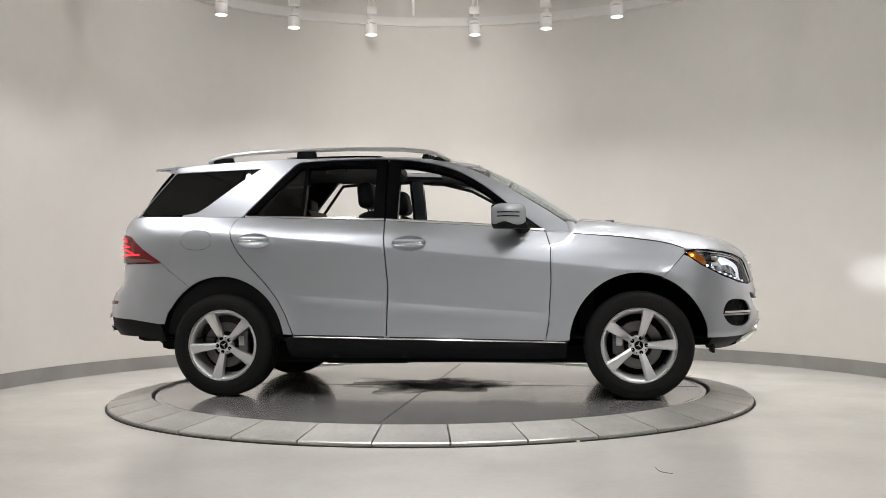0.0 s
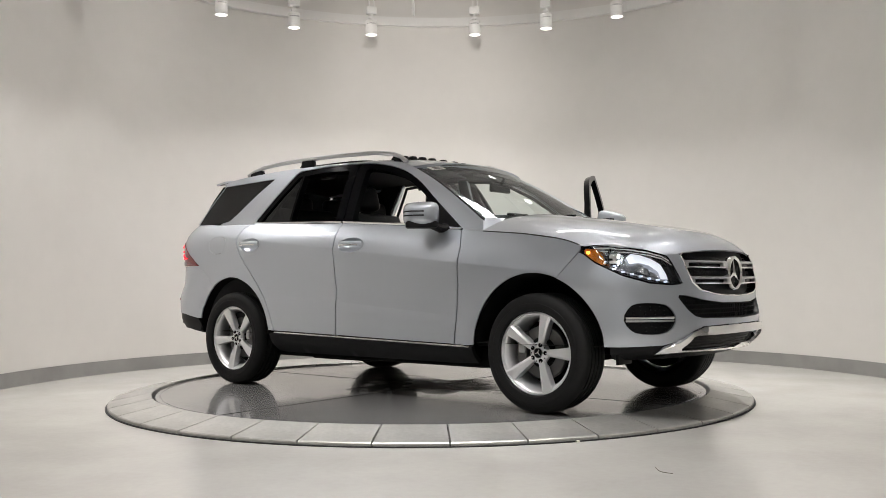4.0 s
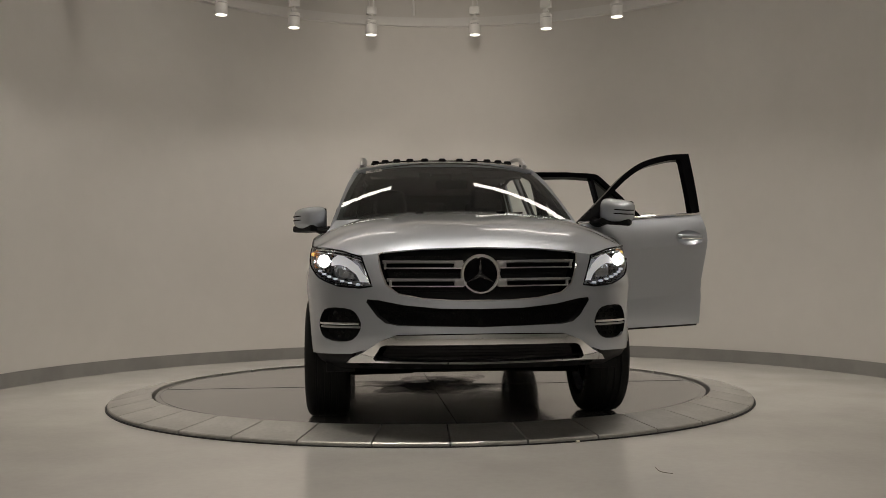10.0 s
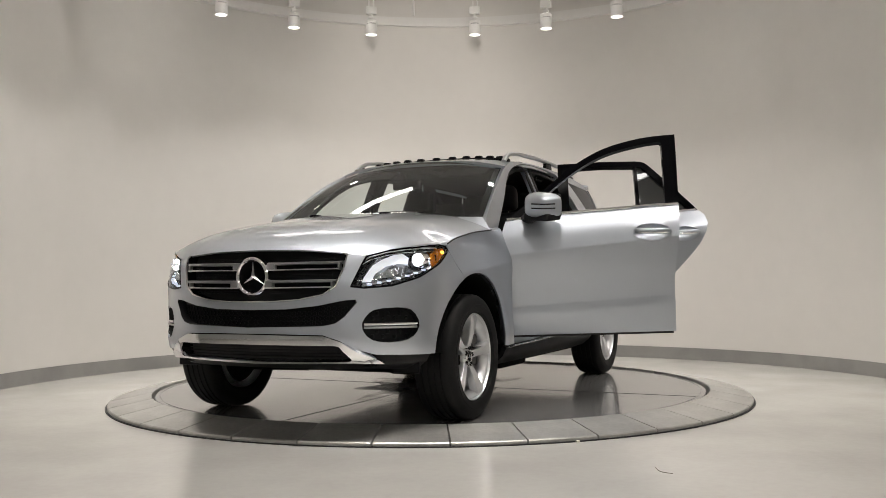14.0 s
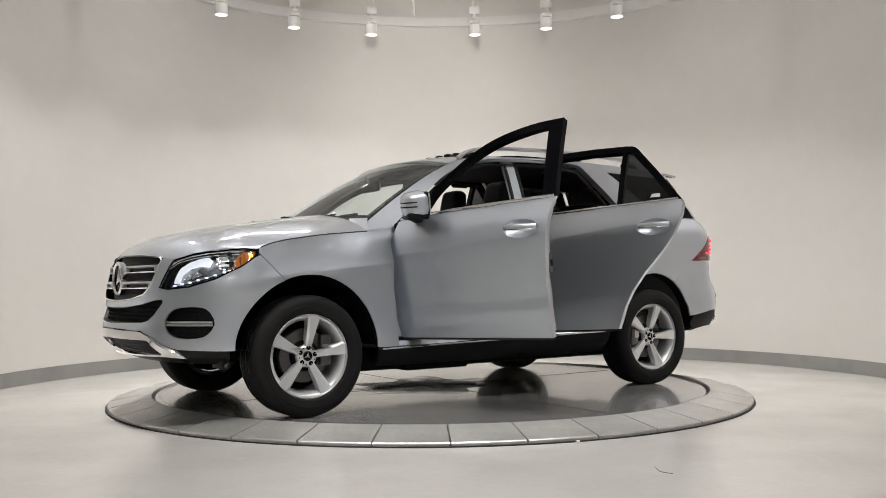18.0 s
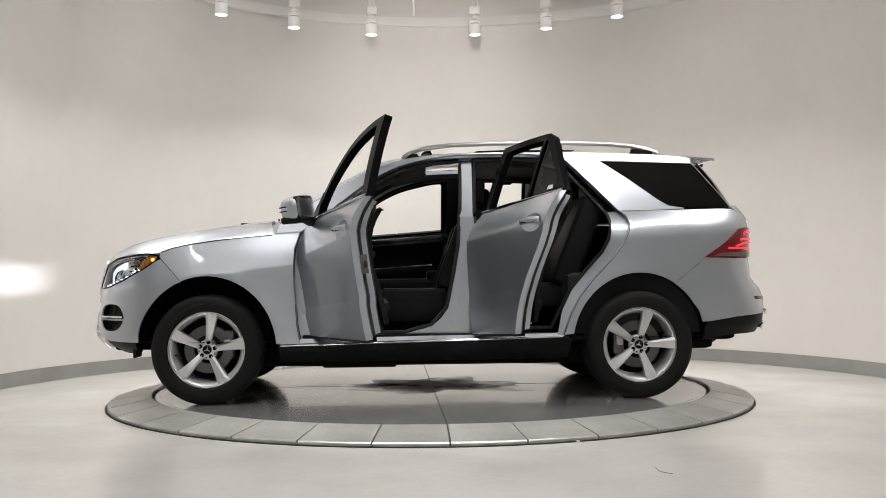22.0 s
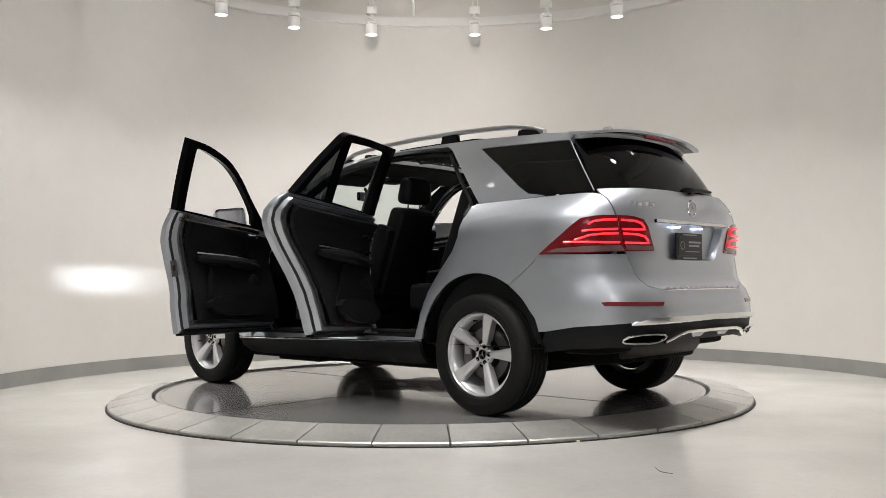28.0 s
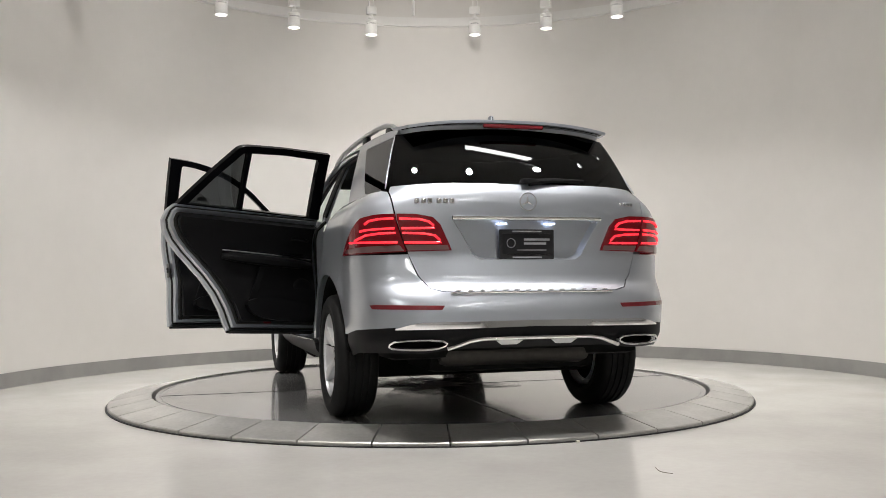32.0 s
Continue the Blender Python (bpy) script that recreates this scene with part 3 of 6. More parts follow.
C_SEAM = [(-1.352, 1.286), (-1.388, 1.25), (-1.401, 1.18), (-1.385, 1.12), (-1.345, 1.04), (-1.279, 0.957), (-1.129, 0.799), (-1.045, 0.69), (-0.985, 0.58), (-0.932, 0.438)]
DOOR_TOP = [(-1.352, 1.288), (-1.16, 1.50), (-1.0, 1.672), (-0.96, 1.694), (-0.65, 1.706), (-0.315, 1.700), (-0.066, 1.676), (0.179, 1.612), (0.381, 1.505), (0.580, 1.352), (0.843, 1.149)]
DOOR_TOP = DOOR_TOP[:3] + bowed(DOOR_TOP[3:])

HEAD_U0, HEAD_U1 = Fp(0.565, 0.80)[0], S(1.775, 0.97)[0]
HEAD_LOW = [(HEAD_U0 + (HEAD_U1 - HEAD_U0) * k, z) for k, z in ((0, 0.785), (0.12, 0.776), (0.35, 0.787), (0.6, 0.832), (0.85, 0.908), (0.97, 0.962), (1.0, 0.985))]
HEAD_TOP = [(HEAD_U0 + (HEAD_U1 - HEAD_U0) * k, z) for k, z in ((0.13, 0.945), (0.35, 0.980), (0.6, 1.000), (0.85, 1.010), (0.96, 1.003), (1.0, 0.985))]
TAIL_TIP = S(-1.916, 0.955)

FENDER = A_SEAM + [(x, belt(x)) for x in np.linspace(0.87, 1.772, 14)] + [(1.772, 0.985)] + arch(AXLE, 69, 176) + [(0.955, 0.395)]
FRONT_BUMPER = ([Fp(0, 0.535), Fp(0.2, 0.535), Fp(0.44, 0.53), Fp(0.52, 0.50), Fp(0.60, 0.45), Fp(0.68, 0.425), Fp(0.85, 0.418), S(1.945, 0.418)]
                + arch(AXLE, 6.2, 69, 12) + [(1.7625, 0.97)] + [(p[0], p[1] - 0.004) for p in reversed(HEAD_LOW[:-1])]
                + [(HEAD_TOP[0][0] + 0.006, HEAD_TOP[0][1]), (HEAD_TOP[0][0] + 0.004, 0.951), Fp(0.548, 0.957), Fp(0.537, 0.955), Fp(0.527, 0.88), Fp(0.495, 0.79), Fp(0.43, 0.742), Fp(0.30, 0.716), Fp(0.15, 0.706), Fp(0, 0.703)])
FOG_HOLE = rounded([Fp(y, z) for y, z in ((0.622, 0.575), (0.650, 0.640), (0.690, 0.668), (0.800, 0.674), (0.838, 0.655), (0.862, 0.585), (0.846, 0.525), (0.812, 0.492), (0.720, 0.486), (0.660, 0.505))])
AIR_HOLE = [(Fp(y, z)[0] + (0.05 if y < 0.01 else 0), z) for y, z in ((0.001, 0.662), (0.22, 0.666), (0.40, 0.684), (0.54, 0.712), (0.595, 0.716), (0.60, 0.700), (0.545, 0.625), (0.50, 0.590), (0.44, 0.578), (0.001, 0.566))]
GATE_SEAM = [Rp(y, z) for y, z in ((0.729, 1.165), (0.735, 1.20), (0.739, 1.24), (0.741, 1.27), (0.742, 1.295))]
QUARTER = (C_SEAM + [(-0.962, 0.44)] + arch(-AXLE, 9, 122) + [TAIL_TIP, S(-2.06, 1.055), S(-2.17, 1.150), S(-2.235, 1.165)] + GATE_SEAM
           + [S(x, belt(x)) for x in (-2.15, -2.0, -1.85, -1.7, -1.55, -1.40)])
REAR_BUMPER = ([Rp(0, 0.748), Rp(0.50, 0.752), Rp(0.565, 0.768), Rp(0.62, 0.84), Rp(0.655, 0.93), Rp(0.66, 0.952), Rp(0.86, 0.950), TAIL_TIP]
               + arch(-AXLE, 122, 162, 8) + [S(-1.945, 0.518), S(-2.15, 0.550), Rp(0.80, 0.565), Rp(0.70, 0.572), Rp(0.4, 0.578), Rp(0, 0.580)])
TAILGATE = ([Rp(y, z) for y, z in ((0, 0.752), (0.49, 0.756), (0.56, 0.772), (0.613, 0.84), (0.655, 0.94), (0.69, 1.05))] + [(u - 0.006, z) for u, z in GATE_SEAM]
            + [Rp(y, z) for y, z in ((0.72, 1.325), (0.5, 1.335), (0, 1.340))])
PLATE_HOLE = [(Rp(y, z)[0] - (0.05 if y < 0.01 else 0), z) for y, z in ((0.001, 1.150), (0.415, 1.150), (0.425, 1.135), (0.385, 1.07), (0.315, 0.945), (0.275, 0.922), (0.001, 0.920))]
FUEL = rounded([(-1.765, 1.19), (-1.535, 1.186), (-1.535, 1.046), (-1.765, 1.05)], 2)


HOOD_C = ((0.9, 1.274), (1.10, 1.262), (1.36, 1.232), (1.70, 1.182), (1.92, 1.145), (2.08, 1.110), (2.2, 1.068), (2.27, 1.020), (2.32, 0.976))
# the line where the bonnet meets grille and headlights: height over y
HOOD_EDGE = [(0.0, 0.988), (0.30, 0.982), (0.50, 0.967), (0.545, 0.958)] + [(body(u, z)[1], z + 0.004) for u, z in HEAD_TOP]


def hood_flat(x, a):
    zc = spline(x, HOOD_C)
    z = zc - (zc - belt(x) + 0.006) * a ** spline(x, ((1.1, 3.8), (1.8, 4.6), (2.2, 4.2)))
    return z


def hood(p, v):
    """The bonnet: p runs from the cowl to the nose, v from side to side."""
    a = abs(v)
    ye = 0.905 * a
    ze = tab(ye, HOOD_EDGE)
    nose_x = min(body(*Fp(min(ye, 0.90), min(ze, 0.98)))[0], 2.296) if a < 0.995 else 1.782
    nose_x -= 0.30 * max(0, ze - 0.98) * (a < 0.9)
    back = 1.10 - 0.085 * a ** 2.5
    x = back + (nose_x - back) * p
    side = width(min(x, 1.79), belt(min(x, 1.79))) - 0.003
    y = (side + (0.905 - side) * p ** 3) * a
    end = hood_flat(nose_x, a)
    z = hood_flat(x, a) + (ze - end) * p ** 9
    ridge = 0.44 - 0.10 * p
    z += 0.010 * (1 / (1 + math.exp((a - ridge) / 0.03)) - 0.5) * min(1, 6 * (1 - p)) * (1 - a ** 4)
    return (x, math.copysign(y, v), z)


ROOF_C = ((-2.1, 1.700), (-1.95, 1.722), (-1.7, 1.742), (-1.1, 1.757), (-0.6, 1.757), (-0.1, 1.742), (0.1, 1.728), (0.25, 1.707), (0.36, 1.680))
ROOF_E = ((-2.1, 1.655), (-1.95, 1.676), (-1.7, 1.702), (-1.1, 1.722), (-0.5, 1.718), (-0.1, 1.700), (0.1, 1.672), (0.25, 1.632), (0.36, 1.58))


def roof(p, v, lift=0.0):
    a = abs(v)
    front, back = 0.345 - 0.115 * a ** 2.2, -2.06 + 0.10 * a ** 3
    x = front + (back - front) * p
    ze, zc = smooth_tab(x, ROOF_E), smooth_tab(x, ROOF_C)
    side = house(x, ze)[1]
    y = side * math.sin(a * math.pi / 2) ** 0.9 if a else 0
    z = ze + (zc - ze) * (1 - (y / side) ** 3.2) ** (1 / 1.25) if y < side else ze
    return (x, math.copysign(y, v), z + lift)


def windscreen(p, v, out=0.0):
    """p from the foot to the roof, v across."""
    a = abs(v)
    foot = Vector((1.105 - 0.125 * a ** 2.2, 0.795 * v, 1.235 - 0.015 * a ** 2))
    head = Vector((0.352 - 0.118 * a ** 2.2, 0.637 * v, 1.692 - 0.052 * a ** 2.2))
    q = foot.lerp(head, p)
    bow = 0.022 * math.sin(math.pi * p)
    return (q.x + bow * 0.5 + out, q.y * (1 + 0.01 * math.sin(math.pi * p)), q.z + bow * 0.85 + out)


def rear_glass(p, v, out=0.0):
    a = abs(v)
    foot = Vector((-2.335 + 0.185 * a ** 2.6, 0.738 * v, 1.338 - 0.012 * a))
    head = Vector((-2.085 + 0.120 * a ** 2.6, 0.640 * v, 1.678 - 0.035 * a ** 2))
    q = foot.lerp(head, p)
    bow = 0.012 * math.sin(math.pi * p)
    return (q.x - bow - out, q.y, q.z + bow * 0.6)


# ---------------------------------------------------------------- the car: outer panels
car = new("car")
tagged(car, "silver SUV with two open doors and lit headlights on a turntable", "car")

SIDES = (("l", 1), ("r", -1))


def pair(name, geo, material, label="", parent=None, angle=35):
    """The piece on both sides of the car, two objects."""
    return part(name, geo, material, parent or car, label, angle), part(name, mirrored(geo), material, parent or car, label, angle)


pair("fender", sheet(FENDER, body, gap=0.0025, thick=0.012, lines=FOLDS), PAINT)
bump_geo = sheet(FRONT_BUMPER, body, [FOG_HOLE, AIR_HOLE], step=0.035, thick=0.012)
part("front_bumper", both(bump_geo), PAINT, car)
q = [(1.775, 0.978), (1.70, 0.895), (AXLE + 0.1649, HUB_Z + 0.4547)]
pair("seam_backing", grid([[body(x, z + d, -0.011) for x, z in dense(q, 0.04, False)] for d in (-0.02, 0.02)]), SEAL)
part("bonnet", sheet(dense([(0, -1), (1, -1), (1, 1), (0, 1)], 0.04), hood, step=0.034, thick=0.010), PAINT, car)
edge_line = [(x, width(x, belt(x)), belt(x)) for x in np.linspace(1.03, 1.76, 20)]
pair("bonnet_seam", tube([(x, y - 0.001, z - 0.001) for x, y, z in edge_line], 0.0045, 6), SEAL)
fuel_hole = inset(FUEL, -0.002)
for nm, s in SIDES:
    g = sheet(QUARTER, body, [fuel_hole] if s < 0 else (), gap=0.0025, thick=0.012, lines=FOLDS)
    part("rear_quarter", g if s > 0 else mirrored(g), PAINT, car)
part("fuel_flap", mirrored(sheet(FUEL, body, gap=0.001, thick=0.006)), PAINT, car, "rounded square fuel flap")
part("rear_bumper", both(sheet(REAR_BUMPER, body, step=0.04, thick=0.012)), PAINT, car)
gate = part("tailgate", both(sheet(TAILGATE, body, [PLATE_HOLE], gap=0.0, step=0.04, thick=0.012)), PAINT, car)

# ---------------------------------------------------------------- the car: cabin shell and glass
QW = [(-1.258, 1.655), (-1.45, 1.520), (-1.64, 1.374), (-1.72, 1.325), (-1.83, 1.309), (-2.165, 1.312), (-1.925, 1.640)]
SIDE_FRAME = ([(1.015, 1.132)] + bowed([(0.985, 1.205), (0.77, 1.350), (0.5, 1.515), (0.25, 1.634), (0.1, 1.674), (-0.1, 1.701), (-0.5, 1.719), (-1.1, 1.723), (-1.7, 1.703), (-1.96, 1.674)], 3)
              + [(QW[-1][0], QW[-1][1] + 0.003)] + [(x + 0.003, z + 0.002) for x, z in QW[:5]] + [(-1.83, 1.304), (-1.6, 1.294), (-1.36, 1.289)] + [(x - 0.002, z + 0.003) for x, z in DOOR_TOP])
pair("cabin_frame", sheet(SIDE_FRAME, house, step=0.04, thick=0.05), PAINT, "silver roof pillar frame")
pair("quarter_window", sheet(QW, house, thick=0.004, gap=0.002), GLASS_DARK, "dark tinted rear quarter glass")
pair("pillar_line", tube([house(u, w, 0.002) for u, w in lerp_line((-2.172, 1.315), (-1.932, 1.642), 8)], 0.0035, 6), PAINT, "thin silver line beside the quarter glass")
SUN = [(0.16, -0.56), (0.29, -0.56), (0.29, 0.56), (0.16, 0.56)]
part("roof", sheet(dense([(0, -1), (1, -1), (1, 1), (0, 1)], 0.08), roof, [SUN], step=0.05, thick=0.03), PAINT, car)
part("windscreen", sheet(dense([(0, -1), (1, -1), (1, 1), (0, 1)], 0.1), windscreen, step=0.08, thick=0), GLASS_CLEAR, car, "clear laminated windscreen")
part("rear_window", sheet(dense([(0, -1), (1, -1), (1, 1), (0, 1)], 0.1), rear_glass, step=0.08, thick=0.004), GLASS_DARK, car, "dark tinted rear window")
# black printed edge of the windscreen
RIM_IN = [(0.05, -0.95), (0.955, -0.945), (0.955, 0.945), (0.05, 0.95)]
part("windscreen_border", sheet(dense([(0.0, -1), (1, -1), (1, 1), (0.0, 1)], 0.1), lambda p, v: windscreen(p, v, -0.004), [dense(RIM_IN, 0.1)], step=0.08, thick=0), GLOSS_BLACK, car)
part("cowl", tube([(1.145 - 0.125 * abs(v) ** 2.2, 0.80 * v, 1.220 - 0.012 * v * v) for v in np.linspace(-0.74, 0.74, 15)], 0.010, 8, flat=2.0), BLACK_PLASTIC, car)
# panels between bonnet and windscreen foot
for v0, v1, m in ((-0.80, 0.80, BLACK_PLASTIC), (0.80, 1.0, PAINT), (-1.0, -0.80, PAINT)):
    vs = np.linspace(v0, v1, 9)
    part("cowl_panel", grid([[Vector(hood(0.004, v)) - Vector((0, 0, 0.004)) for v in vs], [Vector(windscreen(0.0, v)) + Vector((0.004, 0, -0.002)) for v in vs]]), m, car)
xs = np.linspace(0.85, 1.03, 6)
pair("scuttle_corner", grid([[body(x, belt(x) - 0.002) for x in xs], [house(x, belt(x) + 0.012) for x in xs]]), PAINT)
part("sunroof_glass", sheet(dense([(0.30, -0.62), (0.60, -0.62), (0.60, 0.62), (0.30, 0.62)], 0.08), lambda p, v: roof(p, v, 0.012), step=0.06, thick=0.006), GLOSS_BLACK, car, "black glass sunroof panel slid back")
deflector = part("wind_deflector", tube([roof(0.155, v, 0.006) for v in np.linspace(-0.62, 0.62, 15)], 0.010, 8), BLACK_PLASTIC, car, "black sunroof wind deflector")
for k in range(11):
    v = -0.56 + 1.12 * k / 10
    q = roof(0.15, v, 0.018)
    part("deflector_rib", rbox(q, (0.05, 0.064, 0.022), 0.008, 2, None, (0.8, 0.7)), BLACK_PLASTIC, deflector)
for nm, s in SIDES:
    path = [(x, s * (house(x, tab(x, ROOF_E))[1] - 0.045 - 0.0), tab(x, ROOF_E) + h) for x, h in
            ((0.15, 0.022), (0.08, 0.050), (0.0, 0.066), (-0.2, 0.073), (-0.6, 0.073), (-1.0, 0.073), (-1.3, 0.072), (-1.5, 0.066), (-1.62, 0.046), (-1.70, 0.022))]
    rail = part("roof_rail", tube(path, 0.016, 10, flat=1.25), SATIN_METAL, car, "satin aluminium roof rail")
    for x, size, up in ((0.07, 0.10, 0.022), (-0.93, 0.16, 0.035), (-1.58, 0.17, 0.026)):
        q = (x, s * (house(x, tab(x, ROOF_E))[1] - 0.045), tab(x, ROOF_E) + up)
        part("rail_foot", rbox(q, (size, 0.030, 2 * up - 0.012), 0.008, 2, None, (0.6 if size < 0.12 else 0.85, 1)), BLACK_PLASTIC, rail)
# spoiler over the rear window
def spoiler(p, v):
    a = abs(v)
    return (-1.93 - 0.235 * p * (1 - 0.22 * a ** 3), (0.648 - 0.045 * p) * v, 1.722 - 0.010 * p - 0.040 * a ** 2.5 + 0.006)


part("spoiler", sheet(dense([(0, -1), (1, -1), (1, 1), (0, 1)], 0.1), spoiler, step=0.06, thick=0.016, out=(-2.0, 0, 1.2)), PAINT, car, "silver roof spoiler")
part("spoiler_underside", sheet(dense([(0.05, -0.96), (0.80, -0.96), (0.80, 0.96), (0.05, 0.96)], 0.1), lambda p, v: Vector(spoiler(p, v)) - Vector((0, 0, 0.020)), step=0.08, thick=0.004, out=(-2.0, 0, 1.9)), GLOSS_BLACK, car)
part("third_brake_light", rbox((-2.165, 0, 1.682), (0.02, 0.36, 0.022), 0.006), RED_DARK, car, "dark red high brake light strip")
part("roof_aerial", rbox((-1.78, 0, 1.775), (0.12, 0.035, 0.07), 0.012, taper=(0.45, 0.5)), PAINT, car, "silver fin aerial")

# ---------------------------------------------------------------- the car: doors
FRONT_DOOR = A_SEAM + [(x, belt(x)) for x in np.linspace(0.8, -0.25, 10)] + B_SEAM
REAR_DOOR = list(reversed(B_SEAM)) + [(x, belt(x)) for x in np.linspace(-0.33, -1.31, 9)] + C_SEAM
F_FRAME = bowed([(0.843, 1.149), (0.580, 1.352), (0.381, 1.505), (0.179, 1.612), (-0.066, 1.676), (-0.290, 1.698)]) + [(-0.287, 1.245)]
R_FRAME = [(-0.293, 1.245), (-0.297, 1.698), (-0.65, 1.704), (-0.90, 1.697), (-0.945, 1.692), (-0.975, 1.682), (-1.0, 1.663), (-1.16, 1.498), (-1.35, 1.288)]
F_GLASS = bowed([(0.66, 1.188), (0.560, 1.318), (0.365, 1.468), (0.165, 1.572), (-0.066, 1.632), (-0.185, 1.647)]) + [(-0.196, 1.638), (-0.200, 1.252)]
R_GLASS = [(-0.375, 1.258), (-0.376, 1.640), (-0.390, 1.653), (-0.65, 1.660), (-0.885, 1.650), (-0.890, 1.282)]
R_FIXED = [(-0.915, 1.283), (-0.912, 1.650), (-0.945, 1.645), (-1.12, 1.470), (-1.275, 1.296)]


def cup_line(x, z):
    return [(x + 0.124 * math.cos(a), z - 0.006 + 0.057 * math.sin(a)) for a in np.linspace(0, 2 * math.pi, 24, endpoint=False)]


def handle_parts(door, x, z, s):
    """A bow handle over its scooped cup."""
    y = width(x, z)
    m = 1 if s > 0 else -1
    cup = cup_line(x, z)
    g = sheet(cup, lambda u, w: (body(u, w)[0], body(u, w)[1] + 0.0015 - 0.05 * max(0, 1 - ((u - x) / 0.124) ** 2 - ((w - z + 0.006) / 0.057) ** 2), w), step=0.012, thick=0)
    part("handle_cup", g if m > 0 else mirrored(g), PAINT, door)
    path = [(x + dx, m * (body(x + dx, z)[1] + o), z + 0.004) for dx, o in ((0.105, 0.006), (0.09, 0.022), (0.05, 0.034), (0, 0.037), (-0.05, 0.034), (-0.09, 0.022), (-0.105, 0.006))]
    part("handle", tube(path, 0.018, 10, flat=0.7, up=(0, 0, 1)), PAINT, door, "silver bow handle with a chrome strip")
    part("handle_strip", tube([(p[0], p[1] + m * 0.009, p[2] - 0.009) for p in path[1:-1]], 0.005, 6), CHROME, door)


def make_door(front, s):
    """A door with its window frame, glass, handle, inner card and details, in closed place; open doors are turned on their hinge after."""
    skin_line, frame_line = (FRONT_DOOR, F_FRAME) if front else (REAR_DOOR, R_FRAME)
    tr = (lambda g: g) if s > 0 else mirrored
    door = part("front_door" if front else "rear_door", tr(sheet(skin_line, body, [inset(cup_line(-0.10 if front else -1.215, 1.078 if front else 1.112), 0.003)], gap=0.0042, thick=0.012, lines=FOLDS)), PAINT, car,
                ("open silver door" if s > 0 else "closed silver door"))
    holes = [F_GLASS] if front else [R_GLASS, R_FIXED]
    part("window_frame", tr(sheet(frame_line, lambda u, w: house(u, w, 0.0), holes, gap=0.002, step=0.04, thick=0.048)), GLOSS_BLACK, door)
    for k, h in enumerate(holes):
        if k == 0:
            continue
        part("door_window", tr(sheet(inset(h, -0.004), lambda u, w: house(u, w, -0.012), step=0.08, thick=0)), GLASS_DARK, door)
    line = [(x, belt(x) + 0.006) for x in (np.linspace(0.83, -0.28, 12) if front else np.linspace(-0.295, -1.33, 12))]
    part("belt_strip", tr(tube([(u, house(u, w)[1] + 0.008, w) for u, w in line], 0.009, 8)), CHROME, door, "chrome window line strip")
    handle_parts(door, -0.10 if front else -1.215, 1.078 if front else 1.112, s)
    # inner pressing with its stepped edge, two seals, the padded card
    inner = inset(skin_line, 0.034)
    cut = inset(skin_line, 0.072)
    part("inner_panel", tr(flip(sheet(inner, lambda u, w: (body(u, w)[0], body(u, w)[1] - 0.105, w), [cut], step=0.05, thick=0.004))), PAINT, door, "silver inner door pressing")
    rows = []
    for g, d in ((0.004, 0.006), (0.004, 0.040), (0.022, 0.052), (0.026, 0.062), (0.034, 0.106)):
        rows.append([body(u, w, -d) for u, w in inset(dense(skin_line, 0.05), g)])
    part("door_edge", tr(flip(grid(rows, True))), PAINT, door)
    seal = inset(dense(skin_line, 0.05), 0.068)
    part("door_seal", tr(tube([(body(u, w)[0], body(u, w)[1] - 0.114, w) for u, w in seal], 0.015, 6, closed=True, up=(0, 1, 0))), SEAL, door)
    outer = inset(dense(skin_line, 0.05), 0.028)
    part("outer_seal", tr(tube([(body(u, w)[0], body(u, w)[1] - 0.062, w) for u, w in outer], 0.011, 6, closed=True, up=(0, 1, 0))), SEAL, door)
    low = [p for p in dense(skin_line, 0.03) if p[1] < (0.45 if front else 0.475)]
    lx0, lx1 = min(p[0] for p in low), max(p[0] for p in low)
    lz = [(x, float(np.interp(x, sorted(p[0] for p in low), [p[1] for p in sorted(low)]))) for x in np.linspace(lx0 + 0.02, lx1 - 0.02, 10)]
    part("bottom_strip", tr(grid([[(body(x, z)[0], body(x, z)[1] - d, z + h) for x, z in lz] for d, h in ((0.004, 0.012), (0.004, -0.010), (0.07, -0.012), (0.07, 0.012))])), SEAL, door, "black rubber strip along the door's foot")
    part("door_card", tr(sheet(cut, lambda u, w: (body(u, w)[0], body(u, w)[1] - 0.135 + 0.02 * math.sin(9 * w), w), step=0.05, thick=0.03)), SOFT_TRIM, door, "black padded door card")
    x0, x1 = (0.60, -0.12) if front else (-0.36, -1.02)
    zc = 0.86 if front else 0.90
    path = [(x, width(x, zc) - 0.17 - 0.04 * math.sin(math.pi * (x - x0) / (x1 - x0)), zc + 0.05 * (x0 - x) / (x0 - x1)) for x in np.linspace(x0, x1, 9)]
    part("armrest", tr(tube(path, [0.02, 0.032, 0.036, 0.038, 0.038, 0.038, 0.036, 0.032, 0.02], 10)), LEATHER, door)
    part("card_strip", tr(tube([(x, width(x, 1.1) - 0.152, 1.115 + 0.03 * math.sin(5 * x)) for x in np.linspace(x0, x1, 9)], 0.016, 8)), DARK_WOOD, door, "dark wood trim strip")
    part("card_line", tr(tube([(p[0], p[1] - 0.004, p[2] + 0.040) for p in path], 0.0045, 6)), SATIN_METAL, door)
    part("inner_handle", tr(tube([(x0 - 0.02, width(x0, 1.06) - 0.17, 1.075), (x0 - 0.08, width(x0, 1.06) - 0.188, 1.08), (x0 - 0.16, width(x0, 1.06) - 0.182, 1.085)], 0.012, 8)), CHROME, door, "chrome inner handle")
